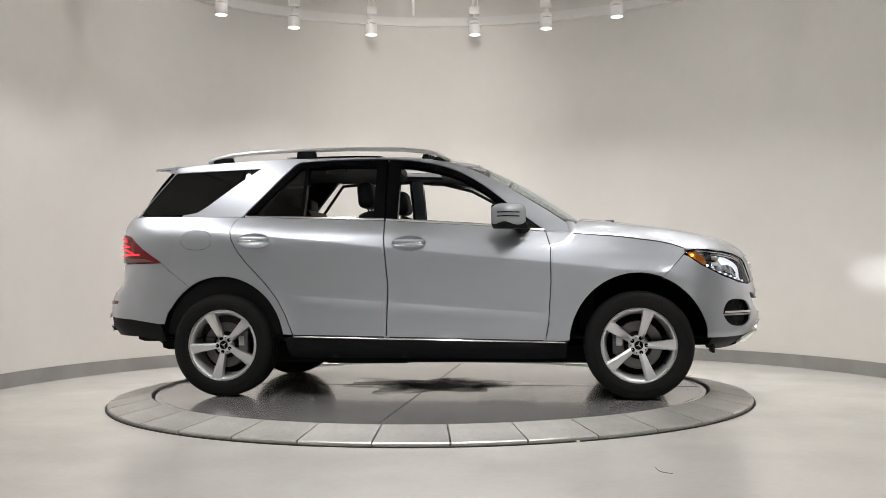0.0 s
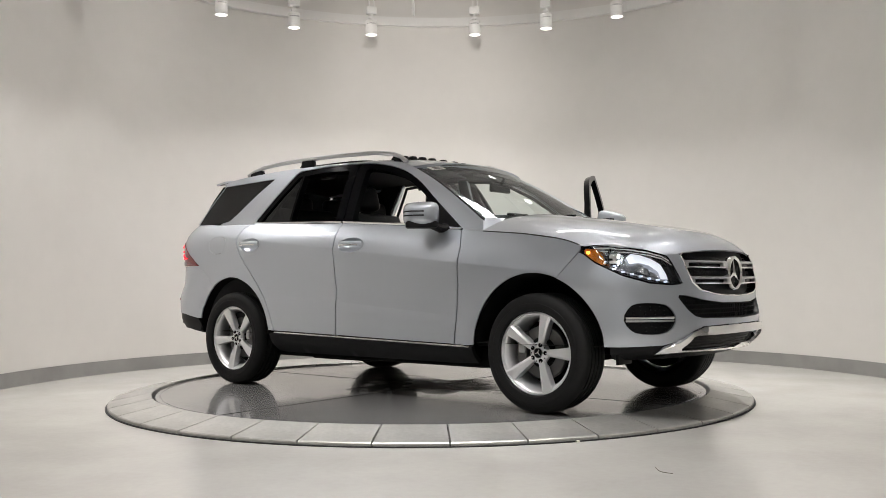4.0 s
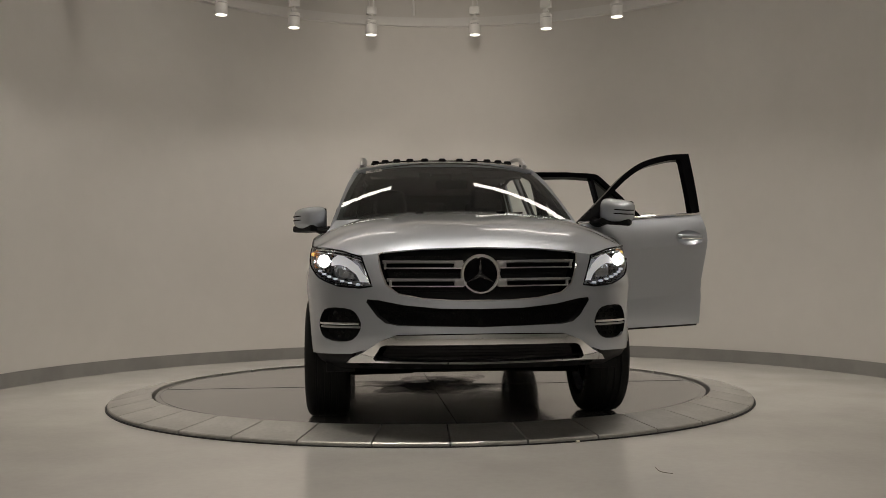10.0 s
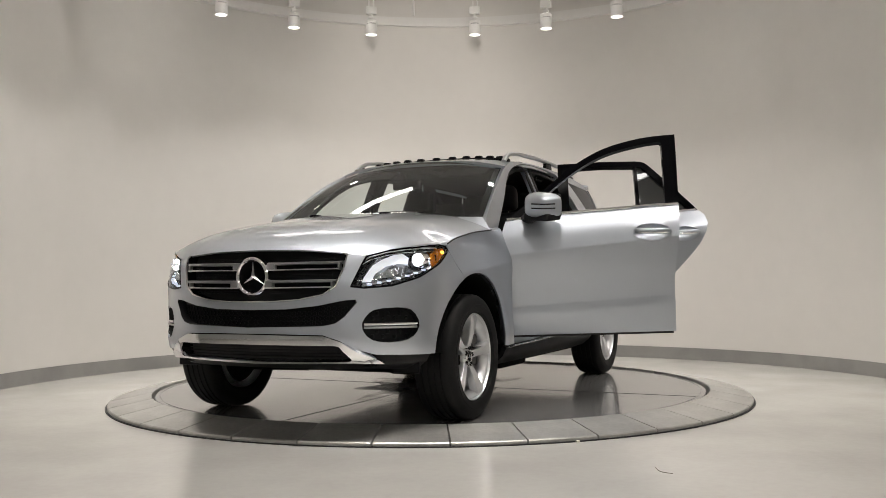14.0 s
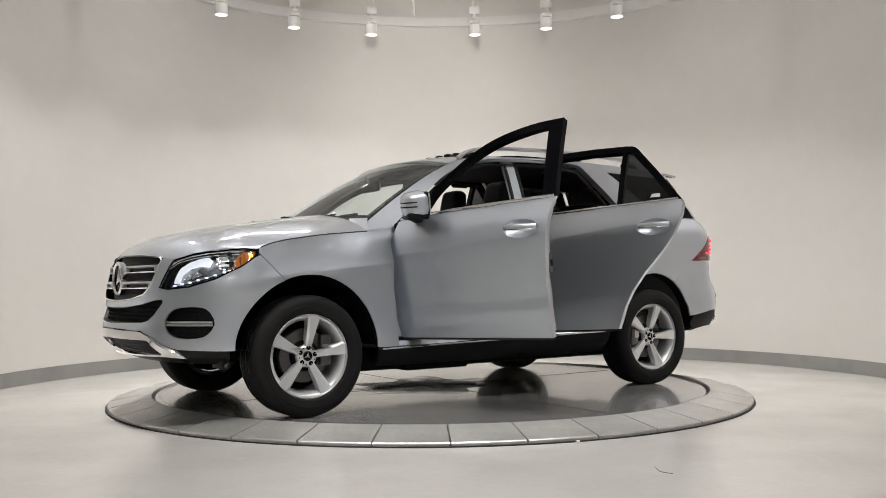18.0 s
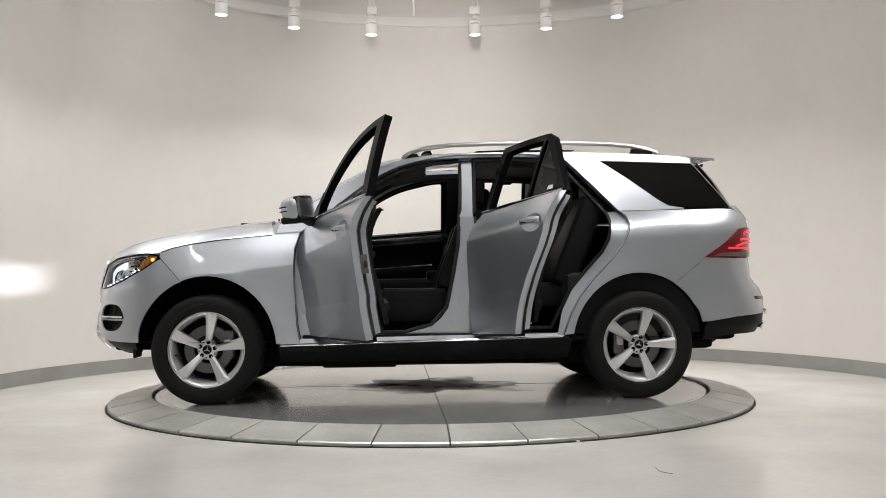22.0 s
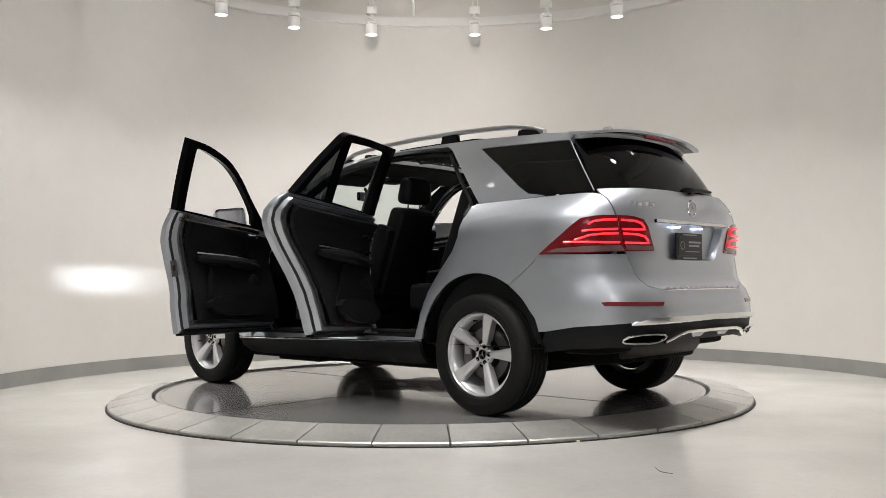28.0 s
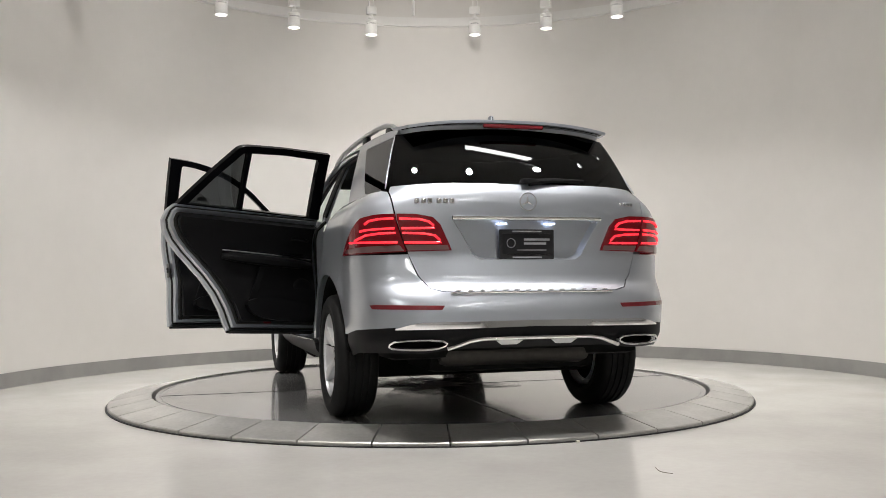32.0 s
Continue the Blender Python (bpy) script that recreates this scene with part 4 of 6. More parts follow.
    pocket = [(x0 + 0.02, 0.50), (x1 - 0.0, 0.52), (x1 + 0.02, 0.66), (x0 - 0.05, 0.64)] if front else [(x0 + 0.02, 0.50), (x1 + 0.22, 0.52), (x1 + 0.12, 0.68), (x0 - 0.02, 0.64)]
    part("map_pocket", tr(sheet(rounded(pocket, 2), lambda u, w: (body(u, w)[0], body(u, w)[1] - 0.185, w), step=0.06, thick=0.05)), SOFT_TRIM, door)
    part("speaker", tr(moved(lathe([(0.0, -0.004), (0.06, -0.004), (0.075, 0.0), (0.08, 0.004)], 24, "Y"), Matrix.Translation((x0 - 0.06, width(x0, 0.72) - 0.155, 0.73)))), MESH_BLACK, door)
    xe = -0.255 if front else -0.99
    ze = 0.86 if front else 0.72
    part("latch", tr(rbox((xe + 0.012, width(xe, ze) - 0.065, ze), (0.012, 0.045, 0.11), 0.004)), DISC_STEEL, door)
    hx2, hz2 = (-0.262, 1.12) if front else (-1.372, 1.16)
    part("plug", tr(moved(lathe([(0.0, -0.003), (0.010, -0.002), (0.012, 0.002)], 12, "X"), Matrix.Translation((hx2 + 0.004, width(hx2, hz2) - 0.034, hz2)))), SEAL, door)
    ux, uz = (x0 + x1) / 2, 0.47
    part("card_reflector", tr(rbox((ux, width(ux, uz) - 0.168, uz + 0.03), (0.055, 0.008, 0.014), 0.003)), RED_DARK, door, "small red reflector")
    px = [(x1 + 0.02, 0.60), (x1 + 0.07, 0.60), (x1 + 0.16, 0.86), (x1 + 0.12, 0.86)] if front else [(x1 + 0.17, 0.60), (x1 + 0.22, 0.60), (x1 + 0.31, 0.88), (x1 + 0.27, 0.88)]
    part("pull_strip", tr(sheet(px, lambda u, w: (u, width(u, w) - 0.168, w), step=0.06, thick=0.01)), LEATHER, door)
    part("latch_slot", tr(rbox((xe + 0.002, width(xe, ze) - 0.07, ze), (0.012, 0.014, 0.04), 0.002)), SEAL, door)
    part("switch_panel", tr(rbox((x0 - 0.16, width(0, 0.93) - 0.195, zc + 0.07), (0.16, 0.05, 0.018), 0.006)), GLOSS_BLACK, door)
    if not front and s > 0:
        q = [house(u, w, 0.004) for u, w in ((-1.13, 1.31), (-1.20, 1.31), (-1.195, 1.335), (-1.14, 1.335))]
        part("glass_label", (q, [(3, 2, 1, 0)]), PAPER, door, "small white label", smooth=False)
    return door


def mirror_parts(door, s):
    """The door mirror: shell, cap strip, glass, foot."""
    m = 1 if s > 0 else -1
    c = Vector((0.600, m * 0.985, 1.252))
    bm = bmesh.new()
    bmesh.ops.create_uvsphere(bm, u_segments=24, v_segments=16, radius=1)
    for v in bm.verts:
        x, y, z = v.co
        e = 4.2
        n = (abs(x) ** e + abs(y) ** e + abs(z) ** e) ** (1 / e)
        x, y, z = x / n, y / n, z / n
        x = x * 0.100 if x > 0 else x * 0.048
        sc = 1 - 0.14 * max(0, x / 0.100)
        y = y * 0.110 * sc
        z = z * 0.082 * sc * (1 - 0.10 * (y / 0.128) * m * (1 if m > 0 else 1))
        v.co = (x - 0.02 * abs(y) / 0.128, y, z)
    bm.verts.index_update()
    g = [tuple(c + v.co) for v in bm.verts], [tuple(v.index for v in f.verts) for f in bm.faces]
    bm.free()
    turn = Matrix.Translation(c) @ Matrix.Rotation(radians(47 * m), 4, "Z") @ Matrix.Diagonal((1.0, 1.1, 1.04, 1)) @ Matrix.Translation(-c)
    shell = part("mirror_shell", moved(g, turn), PAINT, door, "silver door mirror shell", 50)
    part("mirror_glass", moved(rbox((c.x - 0.052, c.y, c.z + 0.002), (0.008, 0.176, 0.125), 0.02, 3), turn), MIRROR, door, "mirror glass")
    part("mirror_rim", moved(rbox((c.x - 0.043, c.y, c.z + 0.001), (0.014, 0.194, 0.146), 0.02, 3), turn), BLACK_PLASTIC, door)
    part("mirror_foot", tube([(c.x + 0.05, c.y - m * 0.05, c.z - 0.068), (c.x + 0.08, c.y - m * 0.10, c.z - 0.092), (c.x + 0.09, m * (width(0.7, 1.15) - 0.02), 1.165)], [0.028, 0.03, 0.034], 10, flat=1.5), BLACK_PLASTIC, door)
    part("mirror_base", moved(rbox((c.x + 0.012, c.y, c.z - 0.066), (0.135, 0.194, 0.045), 0.018, 3), turn), BLACK_PLASTIC, door)
    for dz in (0.016, -0.010):
        part("mirror_indicator", moved(tube([(c.x + 0.098 - 0.065 * max(0, t) ** 5, c.y + t * 0.101 * m, c.z + dz) for t in np.linspace(-0.1, 1.04, 12)], 0.0045, 6), turn), BLACK_PLASTIC, door)
    g = sheet([(0.83, 1.152), (0.60, 1.335), (0.64, 1.198)], lambda u, w: house(u, w, 0.004), thick=0.012)
    part("mirror_sail", g if m > 0 else mirrored(g), BLACK_PLASTIC, door)


doors = {}
for front in (True, False):
    for nm, s in SIDES:
        d = make_door(front, s)
        if front:
            mirror_parts(d, s)
        doors[(front, s)] = d


def open_door(door, hx, hy, swing, rise, lean, up):
    """Turns a left door on its hinge at hx, hy; the leaning hinge lifts its free edge and leans its top."""
    hinge = Vector((hx, hy, 1.0))
    q = Matrix.Rotation(radians(-swing), 4, "Z")
    lift = Matrix.Rotation(radians(rise), 4, "Y") @ Matrix.Rotation(radians(lean), 4, "X")
    door.matrix_basis = Matrix.Translation(hinge + Vector((0, 0, up))) @ q @ lift @ Matrix.Translation(-hinge)


open_door(doors[(True, 1)], 0.814, 0.915, 68.3, 0.0, -8.0, 0.045)
open_door(doors[(False, 1)], -0.333, 0.934, 70.8, 1.4, -1.3, 0.023)
# hinges and check straps of the open doors
for hx in (0.83, -0.29):
    for hz in (0.62, 0.98):
        part("door_hinge", rbox((hx - 0.03, 0.845, hz), (0.06, 0.05, 0.055), 0.008), PAINT, car)
    part("check_strap", tube([(hx - 0.02, 0.86, 0.80), (hx - 0.10, 1.02, 0.80)], 0.010, 6), BLACK_PLASTIC, car)

# ---------------------------------------------------------------- the car: wheels
def wheel(x, s, turn):
    """An alloy wheel: dished rim with five spokes, tyre, brake disc, caliper, bolts and cap. The outer face looks along +y before mirroring."""
    hub = Matrix.Translation((x, 0, HUB_Z))
    yc = 0.828
    tr = (lambda g: moved(g, hub)) if s > 0 else (lambda g: mirrored(moved(g, hub)))
    Y = lambda prof, n=56: lathe([(r, yc + h) for r, h in prof], n, "Y")
    rim = part("wheel", tr(Y([(0.211, -0.11), (0.211, 0.02), (0.214, 0.050), (0.222, 0.072), (0.232, 0.088), (0.238, 0.093), (0.2425, 0.094), (0.2445, 0.101), (0.249, 0.108), (0.2545, 0.106), (0.2555, 0.098), (0.251, 0.086), (0.242, 0.076), (0.242, -0.11)], 72)), ALLOY, car, "silver five-spoke alloy wheel")
    tread = [(0.246, 0.090), (0.2535, 0.106), (0.259, 0.117), (0.263, 0.1195), (0.264, 0.1225), (0.285, 0.1275), (0.304, 0.1285), (0.306, 0.1265), (0.318, 0.1265), (0.335, 0.122), (0.352, 0.112), (0.362, 0.098), (0.366, 0.08)]
    prof = list(tread)
    for g in (0.058, 0.02, -0.02, -0.058):
        prof += [(0.3665, g + 0.006), (0.359, g + 0.005), (0.359, g - 0.005), (0.3665, g - 0.006)]
    prof += [(r, -h) for r, h in reversed(tread)]
    part("tyre", tr(Y(prof, 72)), TYRE, rim, "black road tyre", 30)
    for k in range(5):
        a = radians(turn + 72 * k)
        rows = []
        # radius, half width, height of the face, depth of the flanks, place of the ridge across the face
        for r, w, h, d, e in ((0.030, 0.017, 0.070, 0.03, 0.0), (0.052, 0.021, 0.072, 0.04, 0.0), (0.074, 0.0225, 0.077, 0.045, 0.15), (0.105, 0.0245, 0.084, 0.05, 0.3), (0.150, 0.029, 0.092, 0.055, 0.45), (0.190, 0.034, 0.098, 0.055, 0.55), (0.224, 0.039, 0.101, 0.055, 0.6), (0.244, 0.042, 0.102, 0.05, 0.6)):
            sec = []
            for t, o in ((-w, -d), (-w, -0.009), (-w * 0.93, -0.004), (-w * 0.30 + w * e * 0.6, -0.0015), (w * (0.12 + e * 0.75), 0.002), (w * (0.93 if e < 0.7 else 0.97), -0.005), (w, -0.010), (w, -d)):
                sec.append((r * math.sin(a) + t * math.cos(a), yc + h + o, r * math.cos(a) - t * math.sin(a)))
            rows.append(sec)
        V, F = grid(rows, True)
        part("spoke", tr(flip((V, F))), ALLOY, rim, angle=14)
        part("wheel_bolt", tr(moved(lathe([(0.0, 0.0), (0.0085, 0.0), (0.0095, 0.0015), (0.0125, 0.0015), (0.0135, 0.0), (0.0135, -0.02)], 14, "Y"), Matrix.Translation((0.050 * math.sin(a), yc + 0.0735, 0.050 * math.cos(a))))), GLOSS_BLACK, rim)
        b = a + radians(36)
        part("hub_dimple", tr(moved(lathe([(0.0, 0.001), (0.0045, 0.001), (0.005, -0.004)], 10, "Y"), Matrix.Translation((0.053 * math.sin(b), yc + 0.069, 0.053 * math.cos(b))))), GLOSS_BLACK, rim)
    part("hub_face", tr(Y([(0.0, 0.070), (0.045, 0.0705), (0.058, 0.068), (0.066, 0.060), (0.070, 0.045), (0.072, 0.0)], 40)), ALLOY, rim)
    part("cap_ring", tr(Y([(0.0275, 0.074), (0.0285, 0.0765), (0.0315, 0.0765), (0.033, 0.074), (0.0335, 0.066)], 36)), CHROME, rim, "thin chrome ring")
    part("hub_cap", tr(Y([(0.0, 0.0755), (0.024, 0.075), (0.028, 0.073), (0.029, 0.066)], 32)), GLOSS_BLACK, rim, "black hub cap with a plain three-arm badge")
    arms = []
    for k in range(3):
        a = radians(turn + 120 * k)
        arms.append(moved(([(0, 0.0012, 0.026), (-0.0055, 0.0012, 0.0032), (0, 0.003, 0.0), (0.0055, 0.0012, 0.0032)], [(0, 2, 1), (0, 3, 2)]), Matrix.Translation((0, yc + 0.0755, 0)) @ Matrix.Rotation(a, 4, "Y")))
    part("cap_badge", tr(merge(*arms)), CHROME, rim, smooth=False)
    v = radians(turn + 36 + (72 if x > 0 else 0))
    part("valve", tr(moved(tube([(0, 0.02, 0), (0, 0.06, 0)], 0.005, 8), Matrix.Translation((0.212 * math.sin(v), yc + 0.01, 0.212 * math.cos(v))))), BLACK_PLASTIC, rim)
    part("brake_disc", tr(Y([(0.07, 0.02), (0.160, 0.02), (0.163, 0.015), (0.163, -0.015), (0.160, -0.02), (0.07, -0.02)], 48)), DISC_STEEL, rim)
    part("disc_bell", tr(Y([(0.0, 0.045), (0.085, 0.045), (0.095, 0.03), (0.095, 0.0)], 36)), UNDER, rim)
    part("caliper", tr(rbox((-0.135 if x > 0 else 0.135, yc + 0.012, 0.03), (0.075, 0.085, 0.19), 0.02)), DISC_STEEL, rim, "grey brake caliper")
    part("caliper_bridge", tr(rbox((-0.128 if x > 0 else 0.128, yc + 0.055, 0.03), (0.045, 0.02, 0.07), 0.008)), SATIN_METAL, rim)
    part("barrel_back", tr(Y([(0.0, -0.07), (0.207, -0.07)], 40)), UNDER, rim)
    return rim


for x, turns in ((AXLE, (-8, 17)), (-AXLE, (-16, 47))):
    for (nm, s), tn in zip(SIDES, turns):
        wheel(x, s, tn)
for x in (AXLE, -AXLE):
    for nm, s in SIDES:
        V, F = lathe([(0.0, 0.44), (ARCH_R + 0.004, 0.44), (ARCH_R + 0.004, 0.925)], 48, "Y")
        V = [(p[0] * ARCH_W + x, s * min(p[1], body(*S(p[0] * ARCH_W + x, max(p[2], 0.05) + HUB_Z))[1] - 0.010), max(p[2], 0.05) + HUB_Z) for p in V]
        part("wheel_arch_liner", (V, F), UNDER, car)
# sills, under-tray, flaps
SILL = [(-0.965, 0.282), (-0.985, 0.41), (-0.94, 0.425), (0.835, 0.388), (0.985, 0.385), (0.97, 0.275), (0.8, 0.268), (-0.8, 0.272)]
pair("sill", sheet(SILL, lambda u, w: body(u, w, 0.006 - 0.9 * max(0, 0.345 - w)), step=0.05, thick=0.03), BLACK_PLASTIC, "black plastic sill cladding")
pair("sill_strip", tube([(x, width(x, 0.40) + 0.008, 0.4275 - 0.0208 * (x + 0.93)) for x in np.linspace(-0.925, 0.97, 14)], 0.0055, 6), CHROME, "thin chrome sill strip")
part("under_tray", rbox((-0.15, 0, 0.30), (2.9, 1.50, 0.14), 0.05), UNDER, car)
part("sill_box", rbox((-0.02, 0, 0.345), (1.88, 1.70, 0.15), 0.03), UNDER, car)
for x, y, sx in ((0.45, 0.62, 0.5), (-0.45, -0.55, 0.6), (0.1, 0.0, 1.6)):
    part("under_shield", rbox((x, y, 0.248), (sx, 0.35, 0.05), 0.015), UNDER, car)
for y in (-0.62, 0.62):
    part("rear_arm", tube([(-AXLE + 0.5, y * 0.7, 0.28), (-AXLE, y, 0.30)], 0.035, 8), UNDER, car)
    part("axle_shaft", tube([(-AXLE, 0, 0.34), (-AXLE, y * 1.2, 0.35)], 0.04, 8), UNDER, car)
    part("front_arm", tube([(AXLE - 0.15, y * 0.5, 0.26), (AXLE, y * 1.15, 0.27)], 0.03, 8), UNDER, car)
for nm, s in SIDES:
    part("mud_flap", rbox((1.955, s * 0.745, 0.355), (0.02, 0.16, 0.09), 0.006), BLACK_PLASTIC, car)

# ---------------------------------------------------------------- the car: front
def map_at(u, z, out):
    return Vector(body(u, z, out))


HEAD = HEAD_LOW + list(reversed(HEAD_TOP[1:-1])) + [HEAD_TOP[0]]


def head_u(k):
    return HEAD_U0 + (HEAD_U1 - HEAD_U0) * k


def star_arms(r, depth, waist=0.14):
    """A plain three-armed badge in the y-z plane, each arm ridged."""
    V, F = [], []
    for k in range(3):
        a = math.pi / 2 + 2 * math.pi * k / 3
        n = len(V)
        tip, c = (r * math.cos(a), r * math.sin(a)), (0, 0)
        b1, b2 = a + math.pi / 3, a - math.pi / 3
        V += [(depth, 0, 0), (0.0, tip[0], tip[1]), (0, waist * r * math.cos(b1), waist * r * math.sin(b1)), (0, waist * r * math.cos(b2), waist * r * math.sin(b2))]
        F += [(n, n + 2, n + 1), (n, n + 1, n + 3), (n + 1, n + 2, n + 3)]
    return V, F


for nm, s in SIDES:
    tr = (lambda g: g) if s > 0 else mirrored
    pu, pz = head_u(0.638), 0.925
    c = map_at(pu, pz, -0.03)
    us = np.linspace(HEAD_U0, HEAD_U1, 200)
    ys = [body(u, pz, -0.075)[1] for u in us]
    ua, ub = (float(np.interp(c.y + d, ys, us[::1])) if ys[0] < ys[-1] else float(np.interp(c.y + d, ys[::-1], us[::-1])) for d in (-0.058, 0.052))
    hole = [((ua + ub) / 2 + (ub - ua) / 2 * math.cos(a), pz + 0.026 * math.sin(a)) for a in np.linspace(0, 2 * math.pi, 16, endpoint=False)]
    lamp = part("headlight", tr(sheet(HEAD, lambda u, w: body(u, w, -0.075 + 0.006 * math.sin(60 * u + 25 * w)), [hole], step=0.025, thick=0.006)), LAMP_GREY, car, "headlight with a lit projector and bright strip", 60)
    edge = dense(HEAD, 0.05)
    part("lamp_wall", tr(grid([[body(u, w, -0.004) for u, w in edge], [body(u, w, -0.078) for u, w in edge]], True)), GLOSS_BLACK, lamp)
    part("lens", tr(sheet(HEAD, lambda u, w: body(u, w, 0.0), gap=0.003, step=0.045, thick=0)), LENS_CLEAR, lamp, "clear lens")
    lip = inset(dense(HEAD, 0.04), 0.002)
    part("lens_edge", tr(tube([body(u, w, 0.000) for u, w in lip], 0.0045, 6, closed=True)), GLOSS_BLACK, lamp)
    # bright swept light guide, chrome brows, amber corner, daytime lights
    guide = [(head_u(k), z) for k, z in ((0.555, 0.935), (0.50, 0.958), (0.40, 0.950), (0.30, 0.928), (0.205, 0.895), (0.135, 0.835), (0.115, 0.806), (0.20, 0.808), (0.23, 0.850), (0.33, 0.890), (0.43, 0.905), (0.53, 0.900))]
    part("light_guide", tr(sheet(guide, lambda u, w: body(u, w, -0.05 + 0.012 * math.sin(30 * w)), step=0.025, thick=0.004)), LAMP_GUIDE, lamp, "bright light guide")
    wedge = [(head_u(k), z) for k, z in ((0.40, 0.882), (0.30, 0.858), (0.24, 0.822), (0.36, 0.832), (0.46, 0.855))]
    part("reflector", tr(sheet(wedge, lambda u, w: body(u, w, -0.045 + 0.015 * math.sin(50 * u)), step=0.02, thick=0.004)), LAMP_BUCKET, lamp)
    for up, r in ((0.0, 0.006), (-0.017, 0.004)):
        part("brow", tr(tube([body(head_u(k), z + up, -0.024) for k, z in ((0.08, 0.91), (0.18, 0.945), (0.32, 0.967), (0.5, 0.983), (0.68, 0.991), (0.86, 0.992))], r, 6)), CHROME, lamp)
    amber = [(head_u(k), z) for k, z in ((0.79, 0.893), (0.765, 0.925), (0.80, 0.962), (0.85, 0.985), (0.94, 0.992), (0.985, 0.983), (0.94, 0.950), (0.86, 0.915))]
    part("amber_reflector", tr(sheet(amber, lambda u, w: body(u, w, -0.02 - 0.004 * math.sin(160 * u)), step=0.015, thick=0.02)), AMBER, lamp, "amber side reflector")
    part("indicator_bulb", tr(moved(lathe([(0.0, 0.012), (0.007, 0.010), (0.011, 0.0), (0.008, -0.010)], 12, "X"), Matrix.Translation(body(head_u(0.925), 0.968, -0.014)))), AMBER_BULB, lamp, "lit amber bulb")
    strip = [(k, tab(k, ((0.12, 0.787), (0.35, 0.812), (0.5, 0.835), (0.65, 0.862), (0.75, 0.885)))) for k in np.linspace(0.13, 0.72, 15)]
    part("daytime_strip", tr(tube([body(head_u(k), z - 0.002, -0.034) for k, z in strip], 0.009, 6)), LAMP_BUCKET, lamp)
    for k, z in strip[1::2]:
        part("daytime_light", tr(rbox(body(head_u(k), z + 0.002, -0.026), (0.016, 0.022, 0.011), 0.004)), DRL, lamp)
    part("inner_bezel", tr(sheet([(head_u(k), z) for k, z in ((0.015, 0.795), (0.05, 0.87), (0.10, 0.935), (0.17, 0.940), (0.095, 0.86), (0.06, 0.795))], lambda u, w: body(u, w, -0.03), step=0.03, thick=0.01)), GLOSS_BLACK, lamp)
    part("projector_ring", tr(moved(lathe([(0.031, -0.012), (0.033, 0.010), (0.036, 0.014), (0.044, 0.006), (0.050, -0.03), (0.034, -0.03)], 32, "X"), Matrix.Translation(c))), CHROME, lamp)
    for up in (1, -1):
        cap = [(-0.009, 0.030 * math.cos(a), up * 0.030 * math.sin(a)) for a in np.linspace(0.28, math.pi - 0.28, 18)]
        part("projector_glow", tr(moved((cap, [tuple(range(18)) if up > 0 else tuple(reversed(range(18)))]), Matrix.Translation(c))), PROJECTOR, lamp, smooth=False)
    # dark tunnel with the light source at its back: a flat, wide beam
    L, w1, h1 = 0.085, 0.058, 0.0065
    x0, x1 = c.x - 0.010, c.x - 0.010 - L
    tun = [[(x0, c.y + a * w1, c.z + b * h1) for a, b in ((-1, -1), (1, -1), (1, 1), (-1, 1))], [(x1, c.y + a * 0.03, c.z + b * 0.0075) for a, b in ((-1, -1), (1, -1), (1, 1), (-1, 1))]]
    part("beam_tunnel", tr(grid(tun, True)), UNDER, lamp, smooth=False)
    part("tunnel_back", tr(([(x1 - 0.003, c.y + a * 0.06, c.z + b * 0.03) for a, b in ((-1, -1), (1, -1), (1, 1), (-1, 1))], [(0, 1, 2, 3)])), UNDER, lamp, smooth=False)
    part("light_source", tr(([(x1 + 0.002, c.y + a * 0.022, c.z + 0.004 + b * 0.003) for a, b in ((-1, -1), (1, -1), (1, 1), (-1, 1))], [(0, 1, 2, 3)])), BEAM, lamp, smooth=False)
    # fog lamp recess
    fog = part("fog_recess", tr(sheet(inset(FOG_HOLE, -0.01), lambda u, w: body(u, w, -0.045), step=0.05, thick=0.004)), MESH_BLACK, car, "black honeycomb recess in the bumper")
    fe = dense(FOG_HOLE, 0.04)
    part("recess_wall", tr(grid([[body(u, w, -0.001) for u, w in fe], [body(u, w, -0.046) for u, w in fe]], True)), BLACK_PLASTIC, fog)
    uu = np.linspace(Fp(0.640, 0.58)[0], Fp(0.852, 0.58)[0], 12)
    part("fog_bar", tr(tube([body(u, 0.586, -0.005) for u in uu], 0.008, 8)), CHROME, fog, "chrome bar")
    part("fog_bar_lower", tr(tube([body(u, 0.568, -0.008) for u in uu], 0.006, 8)), SATIN_METAL, fog)
    for i in range(4):
        for z0 in (0.518, 0.545, 0.615, 0.64):
            u = Fp(0.685 + 0.047 * i + (0.02 if z0 in (0.545, 0.64) else 0), z0)[0]
            part("mesh_cell", tr(moved(lathe([(0.006, 0.0), (0.0125, 0.004), (0.014, 0.0)], 6, "X"), Matrix.Translation(body(u, z0, -0.035)))), BLACK_PLASTIC, fog, smooth=False)

# grille
GR = [(0.0, 0.705), (0.15, 0.708), (0.30, 0.718), (0.43, 0.744), (0.492, 0.79), (0.524, 0.88), (0.533, 0.95), (0.51, 0.965), (0.3, 0.978), (0.0, 0.984)]


def grille_at(y, z, out=0.0):
    q = body(*Fp(abs(y), min(z, 0.95)), out)
    return (q[0] - 0.35 * max(0, z - 0.95), math.copysign(q[1], y), z)


def gy(y, z, out):
    a = abs(y)
    q = Vector(grille_at(a, z, out))
    return (q.x, q.y if y >= 0 else -q.y, z)


